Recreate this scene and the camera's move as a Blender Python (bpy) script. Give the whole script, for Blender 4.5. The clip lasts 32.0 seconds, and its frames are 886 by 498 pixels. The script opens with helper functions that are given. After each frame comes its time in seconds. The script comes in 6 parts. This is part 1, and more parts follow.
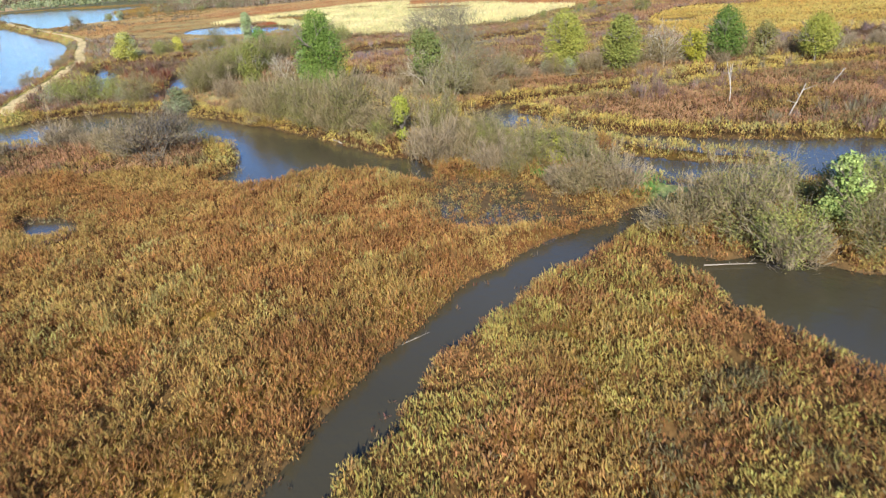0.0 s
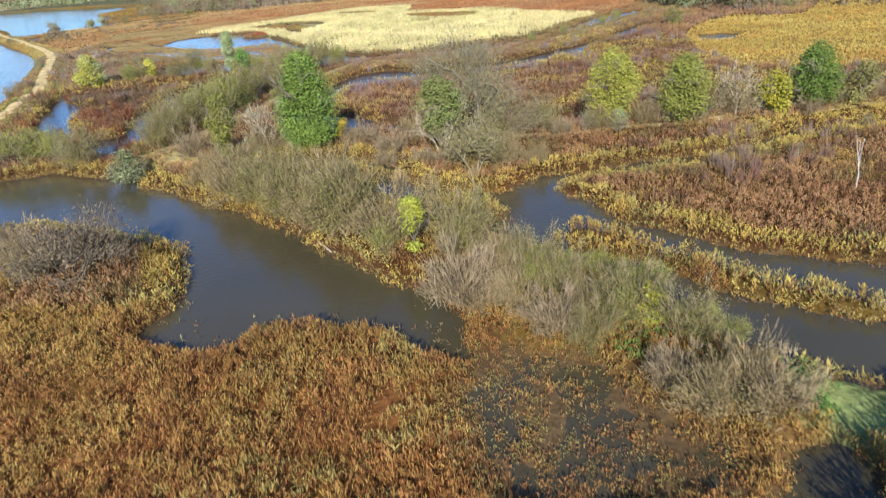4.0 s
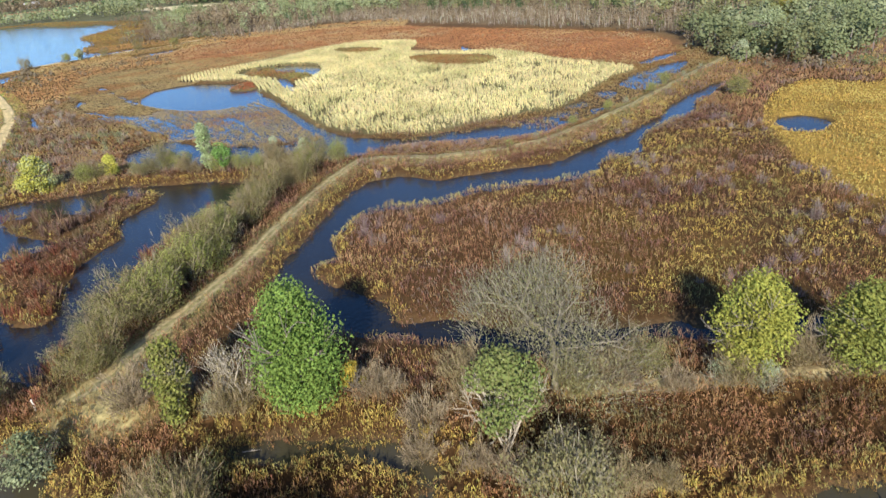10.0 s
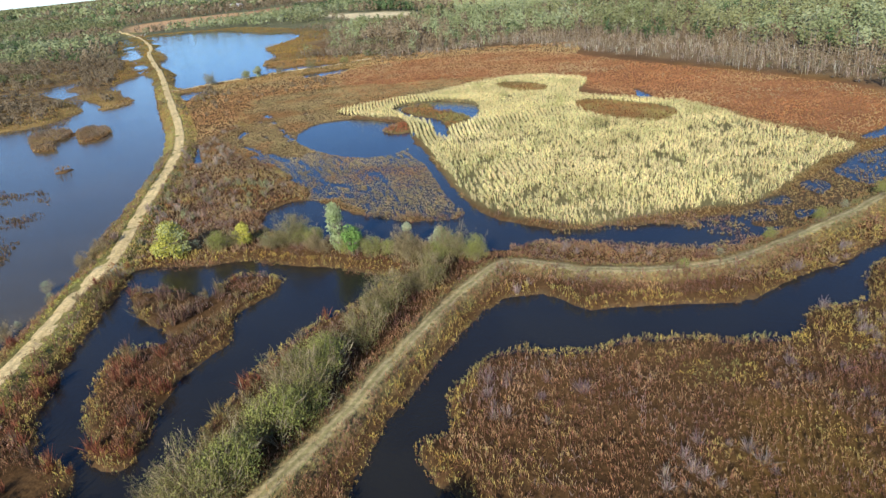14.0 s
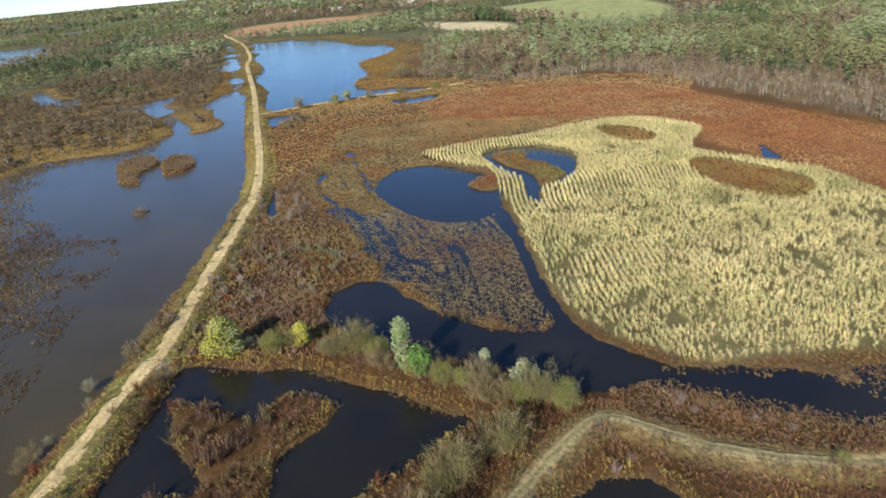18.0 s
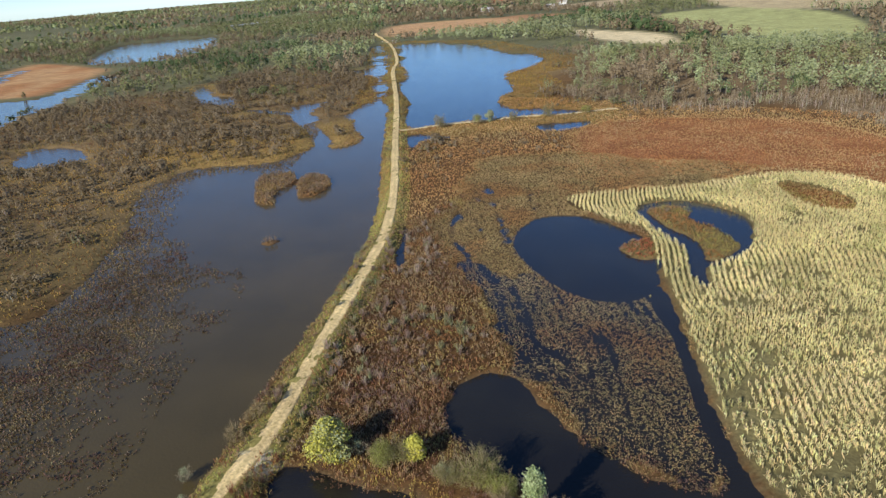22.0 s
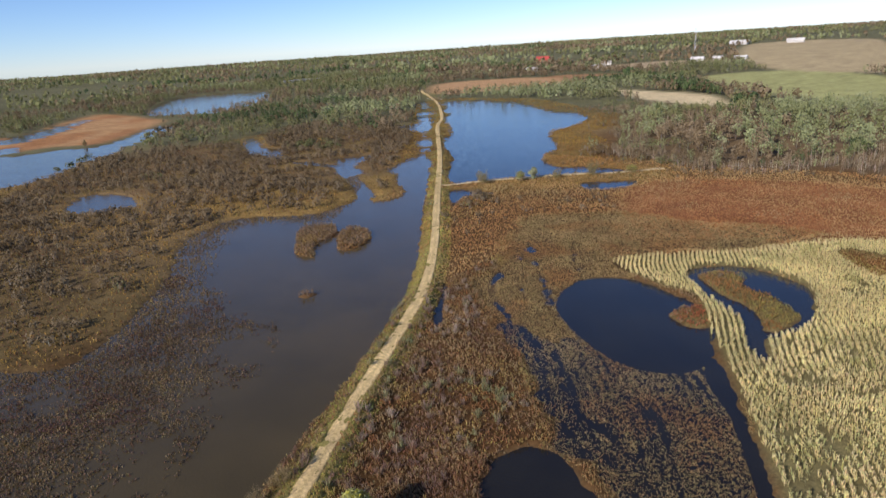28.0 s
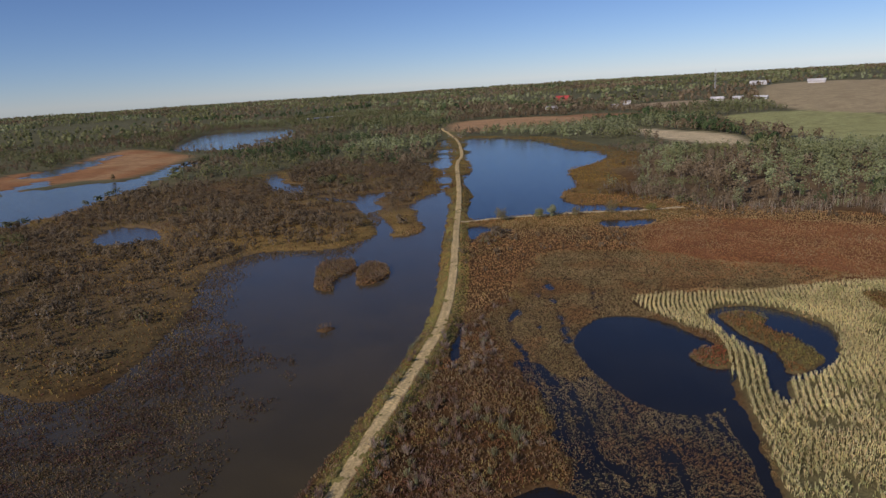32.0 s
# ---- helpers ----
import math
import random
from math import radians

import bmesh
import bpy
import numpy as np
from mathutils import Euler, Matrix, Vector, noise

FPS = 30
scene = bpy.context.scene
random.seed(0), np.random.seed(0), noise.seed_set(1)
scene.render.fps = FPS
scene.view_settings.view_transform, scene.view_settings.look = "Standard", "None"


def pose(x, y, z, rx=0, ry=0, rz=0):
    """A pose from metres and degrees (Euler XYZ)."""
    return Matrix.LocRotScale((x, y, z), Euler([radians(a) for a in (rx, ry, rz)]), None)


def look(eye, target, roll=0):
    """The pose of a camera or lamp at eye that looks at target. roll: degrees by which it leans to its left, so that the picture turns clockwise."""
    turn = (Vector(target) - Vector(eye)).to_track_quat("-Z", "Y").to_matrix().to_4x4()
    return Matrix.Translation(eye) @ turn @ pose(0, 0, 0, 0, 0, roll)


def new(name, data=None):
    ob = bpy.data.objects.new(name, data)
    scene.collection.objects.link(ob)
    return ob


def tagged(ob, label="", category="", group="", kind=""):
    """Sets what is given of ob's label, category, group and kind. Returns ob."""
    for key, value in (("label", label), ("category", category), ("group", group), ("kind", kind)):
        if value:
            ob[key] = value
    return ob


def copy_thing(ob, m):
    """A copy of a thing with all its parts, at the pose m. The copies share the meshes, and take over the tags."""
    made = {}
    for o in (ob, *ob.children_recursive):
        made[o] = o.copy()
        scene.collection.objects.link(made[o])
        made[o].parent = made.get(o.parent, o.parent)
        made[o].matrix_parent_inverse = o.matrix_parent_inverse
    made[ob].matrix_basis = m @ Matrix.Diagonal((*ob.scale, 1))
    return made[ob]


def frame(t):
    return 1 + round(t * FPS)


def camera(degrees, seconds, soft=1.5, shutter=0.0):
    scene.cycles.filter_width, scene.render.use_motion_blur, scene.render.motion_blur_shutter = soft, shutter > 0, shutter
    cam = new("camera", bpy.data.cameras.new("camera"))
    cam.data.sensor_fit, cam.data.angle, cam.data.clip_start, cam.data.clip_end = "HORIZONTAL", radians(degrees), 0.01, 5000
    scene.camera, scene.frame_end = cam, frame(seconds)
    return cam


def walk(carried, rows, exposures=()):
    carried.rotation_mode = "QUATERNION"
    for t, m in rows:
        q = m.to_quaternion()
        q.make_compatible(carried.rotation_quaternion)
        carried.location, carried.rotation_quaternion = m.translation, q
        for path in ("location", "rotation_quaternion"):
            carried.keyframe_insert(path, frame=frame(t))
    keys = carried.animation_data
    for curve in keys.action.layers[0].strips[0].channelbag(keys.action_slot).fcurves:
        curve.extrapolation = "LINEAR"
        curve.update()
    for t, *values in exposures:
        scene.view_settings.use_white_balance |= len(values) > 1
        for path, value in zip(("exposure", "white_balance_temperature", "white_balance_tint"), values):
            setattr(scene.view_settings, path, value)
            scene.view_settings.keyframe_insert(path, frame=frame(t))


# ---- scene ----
cam = camera(69.4, 32.0, soft=1.4, shutter=0.5)
PATH = [
    (0.0, 0.569, 0.124, 16.542, 65.599, 4.285, 0.477),
    (0.5, 0.335, 2.580, 16.632, 65.507, 4.362, 0.424),
    (1.0, 0.086, 5.108, 16.757, 65.402, 4.391, 0.368),
    (1.5, -0.172, 7.723, 16.967, 65.316, 4.445, 0.311),
    (2.0, -0.431, 10.362, 17.386, 65.209, 4.513, 0.258),
    (2.5, -0.682, 12.968, 17.943, 65.146, 4.543, 0.243),
    (3.0, -0.869, 15.561, 18.558, 65.074, 4.579, 0.344),
    (3.5, -1.054, 18.142, 19.235, 64.998, 4.629, 0.343),
    (5.5, -2.241, 28.282, 22.601, 64.863, 4.651, 0.280),
    (6.0, -2.602, 30.790, 23.573, 64.796, 4.627, 0.273),
    (6.5, -2.958, 33.339, 24.513, 64.761, 4.632, 0.302),
    (7.0, -3.276, 35.947, 25.481, 64.712, 4.693, 0.328),
    (7.5, -3.564, 38.535, 26.485, 64.671, 4.807, 0.267),
    (8.0, -3.826, 41.120, 27.505, 64.605, 4.898, 0.196),
    (8.5, -4.059, 43.769, 28.480, 64.562, 4.994, 0.182),
    (9.0, -4.276, 46.384, 29.498, 64.509, 5.056, 0.164),
    (9.5, -4.463, 48.997, 30.569, 64.453, 5.159, 0.115),
    (10.0, -4.636, 51.601, 31.642, 64.412, 5.267, 0.009),
    (10.5, -4.722, 54.169, 32.787, 64.366, 5.363, -0.070),
    (11.0, -4.784, 56.740, 33.916, 64.332, 5.439, -0.176),
    (11.5, -4.723, 59.326, 34.973, 64.306, 5.539, -0.244),
    (12.0, -4.786, 61.941, 35.998, 64.386, 5.558, 0.652),
    (12.5, -4.664, 64.486, 37.069, 64.697, 5.555, 3.948),
    (13.0, -4.552, 66.988, 38.204, 65.123, 5.474, 8.383),
    (13.5, -4.353, 69.546, 39.285, 65.564, 5.417, 12.970),
    (14.0, -4.425, 72.098, 40.362, 65.704, 5.399, 14.794),
    (14.5, -4.565, 74.702, 41.339, 65.786, 5.456, 15.810),
    (16.5, -6.649, 84.854, 45.817, 65.910, 5.656, 17.730),
    (17.0, -7.504, 87.320, 46.923, 65.993, 5.611, 18.658),
    (17.5, -8.621, 89.708, 48.114, 66.119, 5.445, 20.160),
    (18.0, -9.813, 92.101, 49.334, 66.357, 5.190, 23.120),
    (18.5, -11.034, 94.529, 50.547, 66.585, 4.963, 26.456),
    (19.0, -12.425, 96.888, 51.772, 66.826, 4.680, 29.752),
    (19.5, -13.948, 99.228, 53.026, 67.027, 4.430, 33.000),
    (20.0, -15.516, 101.602, 54.290, 67.046, 4.339, 34.471),
    (20.5, -17.211, 103.866, 55.304, 67.053, 4.298, 34.991),
    (21.0, -18.779, 105.837, 56.021, 67.074, 4.335, 35.128),
    (21.5, -20.081, 107.341, 56.401, 67.070, 4.304, 35.311),
    (22.0, -21.078, 108.529, 56.410, 67.091, 4.258, 35.614),
    (22.5, -21.816, 109.372, 56.342, 67.098, 4.236, 35.929),
    (23.0, -22.288, 109.951, 56.280, 67.086, 4.223, 36.343),
    (23.5, -22.566, 110.329, 56.216, 67.058, 4.245, 36.697),
    (24.0, -22.758, 110.570, 56.141, 66.984, 4.284, 36.969),
    (24.5, -22.957, 110.771, 56.098, 66.884, 4.254, 37.247),
    (26.5, -23.584, 111.381, 55.884, 64.314, 4.008, 38.479),
    (27.0, -23.696, 111.566, 55.884, 66.616, 3.918, 38.871),
    (27.5, -23.741, 111.610, 55.902, 69.364, 3.800, 39.249),
    (28.0, -23.827, 111.674, 55.965, 72.139, 3.712, 39.536),
    (28.5, -23.780, 111.646, 56.002, 74.988, 3.674, 39.837),
    (29.0, -23.600, 111.470, 56.067, 75.999, 3.690, 40.090),
    (29.5, -23.546, 111.441, 56.071, 75.910, 3.606, 40.331),
    (30.0, -23.451, 111.383, 56.100, 75.826, 3.516, 40.554),
    (30.5, -23.371, 111.331, 56.112, 75.738, 3.461, 40.756),
    (31.0, -23.290, 111.273, 56.141, 75.675, 3.479, 40.957),
    (31.5, -23.227, 111.250, 56.156, 75.604, 3.519, 41.163),
    (32.0, -23.188, 111.235, 56.157, 75.486, 3.536, 41.355),
]
EXPOSURES = [(t, stops, 5880 if t < 15 else 6020 if t < 25 else 6200, 10 if t < 20 else 12 if t < 27 else 20 if t < 29 else 24) for t, stops in ((0.0, 1.14), (3.0, 1.1), (8.0, 1.0), (12.5, 1.0), (14.0, 0.84), (17.0, 0.7), (19.0, 0.68), (24.0, 0.6), (26.5, 0.55), (28.0, 0.34), (30.0, 0.0), (32.0, -0.46))]
walk(cam, [(t, pose(x, y, z, rx, ry, rz)) for t, x, y, z, rx, ry, rz in PATH], EXPOSURES)

# ---- daylight: low autumn sun behind the start of the flight ----
SUN_UP, SUN_FROM = 28.0, 183.0
world = bpy.data.worlds.new("sky")
scene.world = world
world.use_nodes = True
nodes, links = world.node_tree.nodes, world.node_tree.links
sky = nodes.new("ShaderNodeTexSky")
sky.sky_type, sky.sun_disc = "NISHITA", False
sky.sun_elevation, sky.sun_rotation = radians(SUN_UP), radians(SUN_FROM)
sky.altitude, sky.air_density, sky.dust_density, sky.ozone_density = 400, 0.8, 0.0, 6.0
links.new(sky.outputs[0], nodes["Background"].inputs[0])
nodes["Background"].inputs[1].default_value = 0.105
sun = new("sun", bpy.data.lights.new("sun", "SUN"))
sun.data.energy, sun.data.angle, sun.data.color = 4.8, radians(0.55), (1.0, 0.92, 0.79)
sun.matrix_world = look((0, 0, 60), (0.05, 1.0, 60 - math.tan(radians(SUN_UP))))

# ---- materials ----


def material(name, rough=0.8, metal=0.0):
    m = bpy.data.materials.new(name)
    m.use_nodes = True
    b = m.node_tree.nodes["Principled BSDF"]
    b.inputs["Roughness"].default_value, b.inputs["Metallic"].default_value = rough, metal
    return m, m.node_tree, b


def noise_node(tree, scale, detail=4.0, rough=0.55, coords="Object"):
    at = tree.nodes.new("ShaderNodeTexCoord")
    n = tree.nodes.new("ShaderNodeTexNoise")
    n.inputs["Scale"].default_value, n.inputs["Detail"].default_value, n.inputs["Roughness"].default_value = scale, detail, rough
    tree.links.new(at.outputs[coords], n.inputs["Vector"])
    return n


def ramp_node(tree, source, stops):
    r = tree.nodes.new("ShaderNodeValToRGB")
    while len(r.color_ramp.elements) < len(stops):
        r.color_ramp.elements.new(0.5)
    for e, (p, c) in zip(r.color_ramp.elements, stops):
        e.position, e.color = p, (*c, 1)
    tree.links.new(source, r.inputs[0])
    return r


def times(tree, a, b, amount=1.0):
    x = tree.nodes.new("ShaderNodeMix")
    x.data_type, x.blend_type = "RGBA", "MULTIPLY"
    x.inputs[0].default_value = amount
    tree.links.new(a, x.inputs[6])
    tree.links.new(b, x.inputs[7])
    return x.outputs[2]


def bump_node(tree, bsdf, height, strength, distance):
    b = tree.nodes.new("ShaderNodeBump")
    b.inputs["Strength"].default_value, b.inputs["Distance"].default_value = strength, distance
    tree.links.new(height, b.inputs["Height"])
    tree.links.new(b.outputs[0], bsdf.inputs["Normal"])


def tinted(name, rough=0.75, scale=3.0, low=0.6, high=1.35, leaf=0.0, bump=0.0):
    """A surface that takes its own colour from the mesh and mottles it at two scales."""
    m, tree, b = material(name, rough)
    tint = tree.nodes.new("ShaderNodeAttribute")
    tint.attribute_name = "tint"
    fine, broad = noise_node(tree, scale), noise_node(tree, scale * 0.07, 3)
    c = times(tree, tint.outputs["Color"], ramp_node(tree, fine.outputs[0], [(0.3, (low, low, low)), (0.7, (high, high, high))]).outputs[0])
    c = times(tree, c, ramp_node(tree, broad.outputs[0], [(0.35, (0.86, 0.84, 0.82)), (0.65, (1.12, 1.12, 1.1))]).outputs[0])
    tree.links.new(c, b.inputs["Base Color"])
    b.inputs["Specular IOR Level"].default_value = 0.06
    if bump:
        bump_node(tree, b, fine.outputs[0], 0.6, bump)
    if leaf:
        t = tree.nodes.new("ShaderNodeBsdfTranslucent")
        tree.links.new(c, t.inputs[0])
        mix = tree.nodes.new("ShaderNodeMixShader")
        mix.inputs[0].default_value = leaf
        tree.links.new(b.outputs[0], mix.inputs[1])
        tree.links.new(t.outputs[0], mix.inputs[2])
        tree.links.new(mix.outputs[0], tree.nodes["Material Output"].inputs[0])
    return m


GROUND = tinted("marsh_ground", 0.9, 2.2, 0.65, 1.3, bump=0.15)
FOLIAGE = tinted("foliage", 0.6, 1.2, 0.75, 1.2, leaf=0.2)
STRAW = tinted("dry_stems", 0.7, 1.2, 0.85, 1.15, leaf=0.42)
BARK = tinted("bark", 0.9, 6.0, 0.6, 1.3, bump=0.02)
FAR = tinted("woodland", 0.85, 0.2, 0.85, 1.15, leaf=0.4)
PAINT = tinted("painted_wall", 0.7, 1.5, 0.9, 1.08)


def water_material(name, deep, silty, chop, swell=0.06):
    m, tree, b = material(name, 0.03)
    silt = noise_node(tree, 0.05, 3)
    c = ramp_node(tree, silt.outputs[0], [(0.35, deep), (0.65, silty)])
    tree.links.new(c.outputs[0], b.inputs["Base Color"])
    b.inputs["IOR"].default_value = 1.36
    waves = noise_node(tree, 2.2, 4)
    bump_node(tree, b, waves.outputs[0], chop, swell)
    return m


MUDDY = water_material("muddy_water", (0.055, 0.041, 0.015), (0.071, 0.052, 0.019), 0.7, 0.06)
MARSH = water_material("marsh_water", (0.046, 0.039, 0.021), (0.062, 0.052, 0.029), 0.5, 0.05)
CLEAR = water_material("clear_water", (0.011, 0.010, 0.009), (0.019, 0.017, 0.012), 0.7, 0.06)

# ---- the plan, in metres: shorelines, islands, banks and fields ----
NEAR_CREEK = [(-8.9, 9.7), (-8.1, 13.7), (-7.3, 16.7), (-6.4, 18.5), (-5.2, 21.5), (-4.2, 23.7), (-3.2, 26.1), (-1.6, 28.6), (-0.1, 31.1), (2.2, 33.6), (4.8, 36.0), (7.2, 37.8), (10.0, 39.3), (11.8, 41.2), (14.1, 41.4), (13.3, 38.5), (10.5, 36.7), (8.7, 34.9), (5.9, 32.3), (3.5, 29.8), (1.8, 27.7), (0.4, 25.3), (-1.2, 23.2), (-1.9, 21.7), (-2.7, 20.7), (-3.4, 18.8), (-4.2, 17.4), (-4.4, 16.2), (-5.1, 13.2), (-5.8, 9.2)]
EAST_POND = [(11.9, 34.7), (13.3, 33.4), (15.2, 32.7), (17.5, 33.3), (22.8, 30.0), (36.5, 36.9), (48.1, 39.1), (53.8, 22.1), (39.1, 13.4), (26.2, 13.3), (16.6, 21.2), (15.3, 23.4), (14.3, 24.8), (13.3, 26.7), (13.2, 29.9), (11.6, 31.6)]
WEST_POND = [(-50.3, 91.1), (-44.3, 89.3), (-37.1, 87.1), (-33.0, 82.7), (-28.0, 79.7), (-23.5, 75.0), (-18.0, 72.3), (-13.5, 67.4), (-10.3, 62.3), (-8.4, 60.4), (-6.2, 58.6), (-4.1, 57.0), (-2.2, 54.3), (-1.4, 51.4), (-1.8, 48.6), (-4.2, 49.8), (-6.3, 51.8), (-9.3, 52.9), (-13.7, 53.5), (-15.9, 51.2), (-19.7, 52.1), (-22.1, 53.9), (-21.1, 57.1), (-21.3, 61.0), (-24.4, 66.7), (-28.6, 69.6), (-40.1, 73.8), (-49.0, 72.4), (-61.9, 70.4), (-70.3, 82.9)]
MID_CREEK = [(-8.9, 81.2), (-5.9, 78.6), (-1.4, 74.9), (1.7, 74.5), (4.2, 76.6), (7.2, 78.0), (15.0, 79.5), (24.9, 81.3), (28.6, 83.5), (32.1, 86.5), (37.5, 87.3), (74.9, 97.5), (81.8, 76.9), (66.0, 43.4), (49.1, 41.2), (32.1, 43.3), (19.4, 44.4), (14.0, 47.3), (10.8, 51.1), (9.7, 55.9), (7.7, 57.2), (5.9, 59.1), (4.2, 61.0), (1.1, 64.0), (-1.9, 66.8), (-5.5, 69.8), (-8.9, 76.0), (-9.6, 79.0)]
BACK_POOL = [(-25.8, 90.5), (-22.9, 86.7), (-19.0, 85.2), (-15.3, 86.0), (-10.5, 83.1), (-7.5, 81.5), (-7.7, 84.4), (-10.8, 86.4), (-15.3, 88.3), (-21.3, 90.4)]
EAST_MARSH = [(37.6, 84.5), (28.8, 81.7), (24.5, 79.9), (18.8, 77.5), (14.3, 77.2), (9.6, 76.5), (7.8, 75.0), (7.7, 72.9), (9.6, 69.4), (11.0, 65.9), (13.7, 63.6), (15.2, 61.4), (16.8, 59.9), (18.8, 59.2), (25.5, 56.1), (38.3, 52.8), (55.3, 49.7), (65.6, 60.2), (69.1, 85.2)]
REED_STRIP = [(6.7, 65.7), (6.0, 63.9), (6.6, 61.3), (8.4, 60.0), (10.7, 59.0), (12.7, 56.4), (14.1, 54.2), (17.1, 52.1), (23.5, 49.0), (25.6, 50.3), (19.2, 53.7), (16.8, 55.9), (15.6, 57.7), (13.7, 59.7), (11.7, 60.7), (9.6, 63.6)]
REED_ISLET = [(-5.4, 73.3), (-1.5, 73.2), (1.9, 70.0), (1.7, 68.5), (-0.9, 68.9), (-4.0, 71.2)]
MOAT = [(-25.9, 109.3), (-26.2, 117.0), (-25.2, 124.5), (-23.8, 132.7), (-20.9, 140.1), (-18.3, 143.5), (-13.1, 144.6), (-9.2, 141.9), (-3.4, 142.9), (3.8, 143.9), (9.5, 144.8), (14.6, 149.8), (22.0, 156.2), (30.4, 164.5), (36.8, 173.9), (45.4, 183.3), (51.6, 188.6), (49.7, 183.5), (41.5, 173.3), (38.0, 166.1), (28.3, 157.9), (25.0, 154.1), (23.0, 146.9), (16.6, 143.1), (15.1, 139.4), (10.8, 136.6), (3.0, 136.2), (-3.6, 134.3), (-8.8, 131.4), (-16.6, 130.7), (-19.8, 126.1), (-20.5, 121.9), (-19.8, 118.1), (-21.6, 115.2), (-19.9, 112.3), (-16.7, 109.6), (-13.9, 107.2), (-12.3, 101.7), (-17.4, 102.0), (-22.8, 105.1)]
DITCH_LINE = [(-16.6, 103.0), (-11.7, 101.0), (-6.2, 100.7), (-1.0, 98.4), (4.1, 97.8), (11.8, 98.0), (14.8, 96.8), (26.1, 97.1), (37.3, 98.1), (60.2, 102.2), (74.8, 103.6)]
WEST_POOL = [(-79.8, 146.2), (-73.6, 149.8), (-64.9, 151.6), (-56.7, 152.5), (-53.0, 150.4), (-46.3, 150.6), (-38.9, 149.9), (-35.3, 148.5), (-36.5, 144.4), (-38.8, 139.6), (-40.8, 135.0), (-43.2, 127.3), (-44.2, 121.5), (-44.1, 115.7), (-43.0, 108.2), (-41.7, 102.3), (-42.4, 97.8), (-45.5, 97.4), (-50.4, 101.3), (-53.9, 106.9), (-59.8, 108.3), (-65.6, 115.3), (-68.9, 121.8), (-72.0, 128.5), (-76.0, 140.4)]
POOL_ISLAND = [(-73.5, 139.5), (-67.5, 141.0), (-61.4, 140.1), (-59.2, 147.0), (-52.2, 145.7), (-51.8, 141.4), (-53.6, 136.7), (-51.2, 129.7), (-52.1, 123.8), (-51.6, 117.5), (-48.7, 110.3), (-51.0, 107.0), (-57.0, 112.8), (-62.9, 119.8), (-64.1, 125.1), (-58.9, 128.6), (-66.6, 133.2)]
ROUND_POND = [(-89.1, 223.6), (-92.4, 233.1), (-91.2, 242.0), (-82.9, 246.6), (-71.7, 243.6), (-61.6, 236.9), (-57.5, 231.8), (-56.6, 224.0), (-53.9, 217.4), (-54.9, 213.1), (-58.1, 209.0), (-63.7, 207.2), (-71.6, 209.4), (-81.3, 215.9)]
POND_TUFT = [(-67.5, 232.2), (-66.6, 236.2), (-63.3, 238.9), (-59.3, 236.0), (-58.5, 231.0), (-62.0, 228.4)]
CORN_CANAL = [(-53.0, 210.1), (-46.1, 200.1), (-36.5, 181.2), (-31.3, 173.5), (-32.4, 170.1), (-37.1, 168.5), (-41.7, 168.8), (-47.9, 170.7), (-55.6, 174.4), (-63.2, 178.8), (-68.6, 176.2), (-67.8, 166.1), (-59.6, 161.2), (-51.5, 160.4), (-42.1, 159.4), (-33.9, 159.1), (-25.8, 157.0), (-20.4, 158.1), (-13.0, 160.9), (-0.1, 160.2), (10.4, 161.8), (11.0, 165.5), (3.9, 168.4), (-4.2, 168.1), (-12.0, 166.0), (-16.8, 167.0), (-26.5, 171.8), (-35.4, 183.9), (-46.7, 205.8), (-57.0, 223.6)]
CORN_POND = [(-72.6, 256.9), (-70.8, 263.6), (-62.2, 267.3), (-53.8, 265.2), (-47.8, 259.9), (-44.5, 248.6), (-44.3, 239.0), (-47.1, 233.1), (-48.7, 229.5), (-46.4, 222.6), (-47.5, 221.2), (-51.2, 226.9), (-54.3, 235.6), (-61.0, 242.4), (-67.7, 248.7)]
CORN_ISLET = [(-69.8, 256.8), (-63.5, 262.3), (-58.7, 254.9), (-50.0, 249.5), (-45.8, 243.1), (-46.8, 236.3), (-50.6, 234.4), (-54.4, 242.1), (-63.2, 248.8)]
BIG_LAKE = [(-76.3, 113.9), (-86.3, 139.3), (-89.8, 146.6), (-95.9, 158.2), (-103.6, 175.1), (-115.4, 199.3), (-129.3, 222.6), (-160.8, 261.1), (-222.4, 336.7), (-314.1, 444.6), (-438.7, 582.8), (-445.9, 583.1), (-344.2, 467.2), (-350.7, 453.2), (-304.9, 422.5), (-252.1, 358.0), (-233.0, 320.8), (-198.3, 292.7), (-200.8, 277.7), (-243.7, 311.5), (-270.0, 332.0), (-283.4, 343.4), (-281.7, 331.5), (-264.6, 318.4), (-213.6, 282.7), (-206.1, 265.2), (-207.1, 250.1), (-224.9, 239.0), (-224.6, 220.8), (-219.7, 209.6), (-191.2, 189.6), (-158.9, 156.4), (-162.9, 141.7), (-199.2, 129.3), (-174.3, 88.0), (-128.4, 79.7)]
WEED_BED = [(-153.6, 141.5), (-158.9, 156.4), (-191.2, 189.6), (-164.1, 183.9), (-145.1, 184.1), (-129.0, 171.3), (-120.3, 157.0), (-108.3, 139.4), (-100.4, 128.7), (-97.8, 107.0), (-153.7, 87.6), (-199.6, 114.0)]
LAKE_ISLET = [(-179.7, 224.1), (-193.3, 237.3), (-188.1, 246.3), (-176.8, 237.5), (-173.6, 226.6), (-166.3, 220.4), (-171.2, 218.3)]
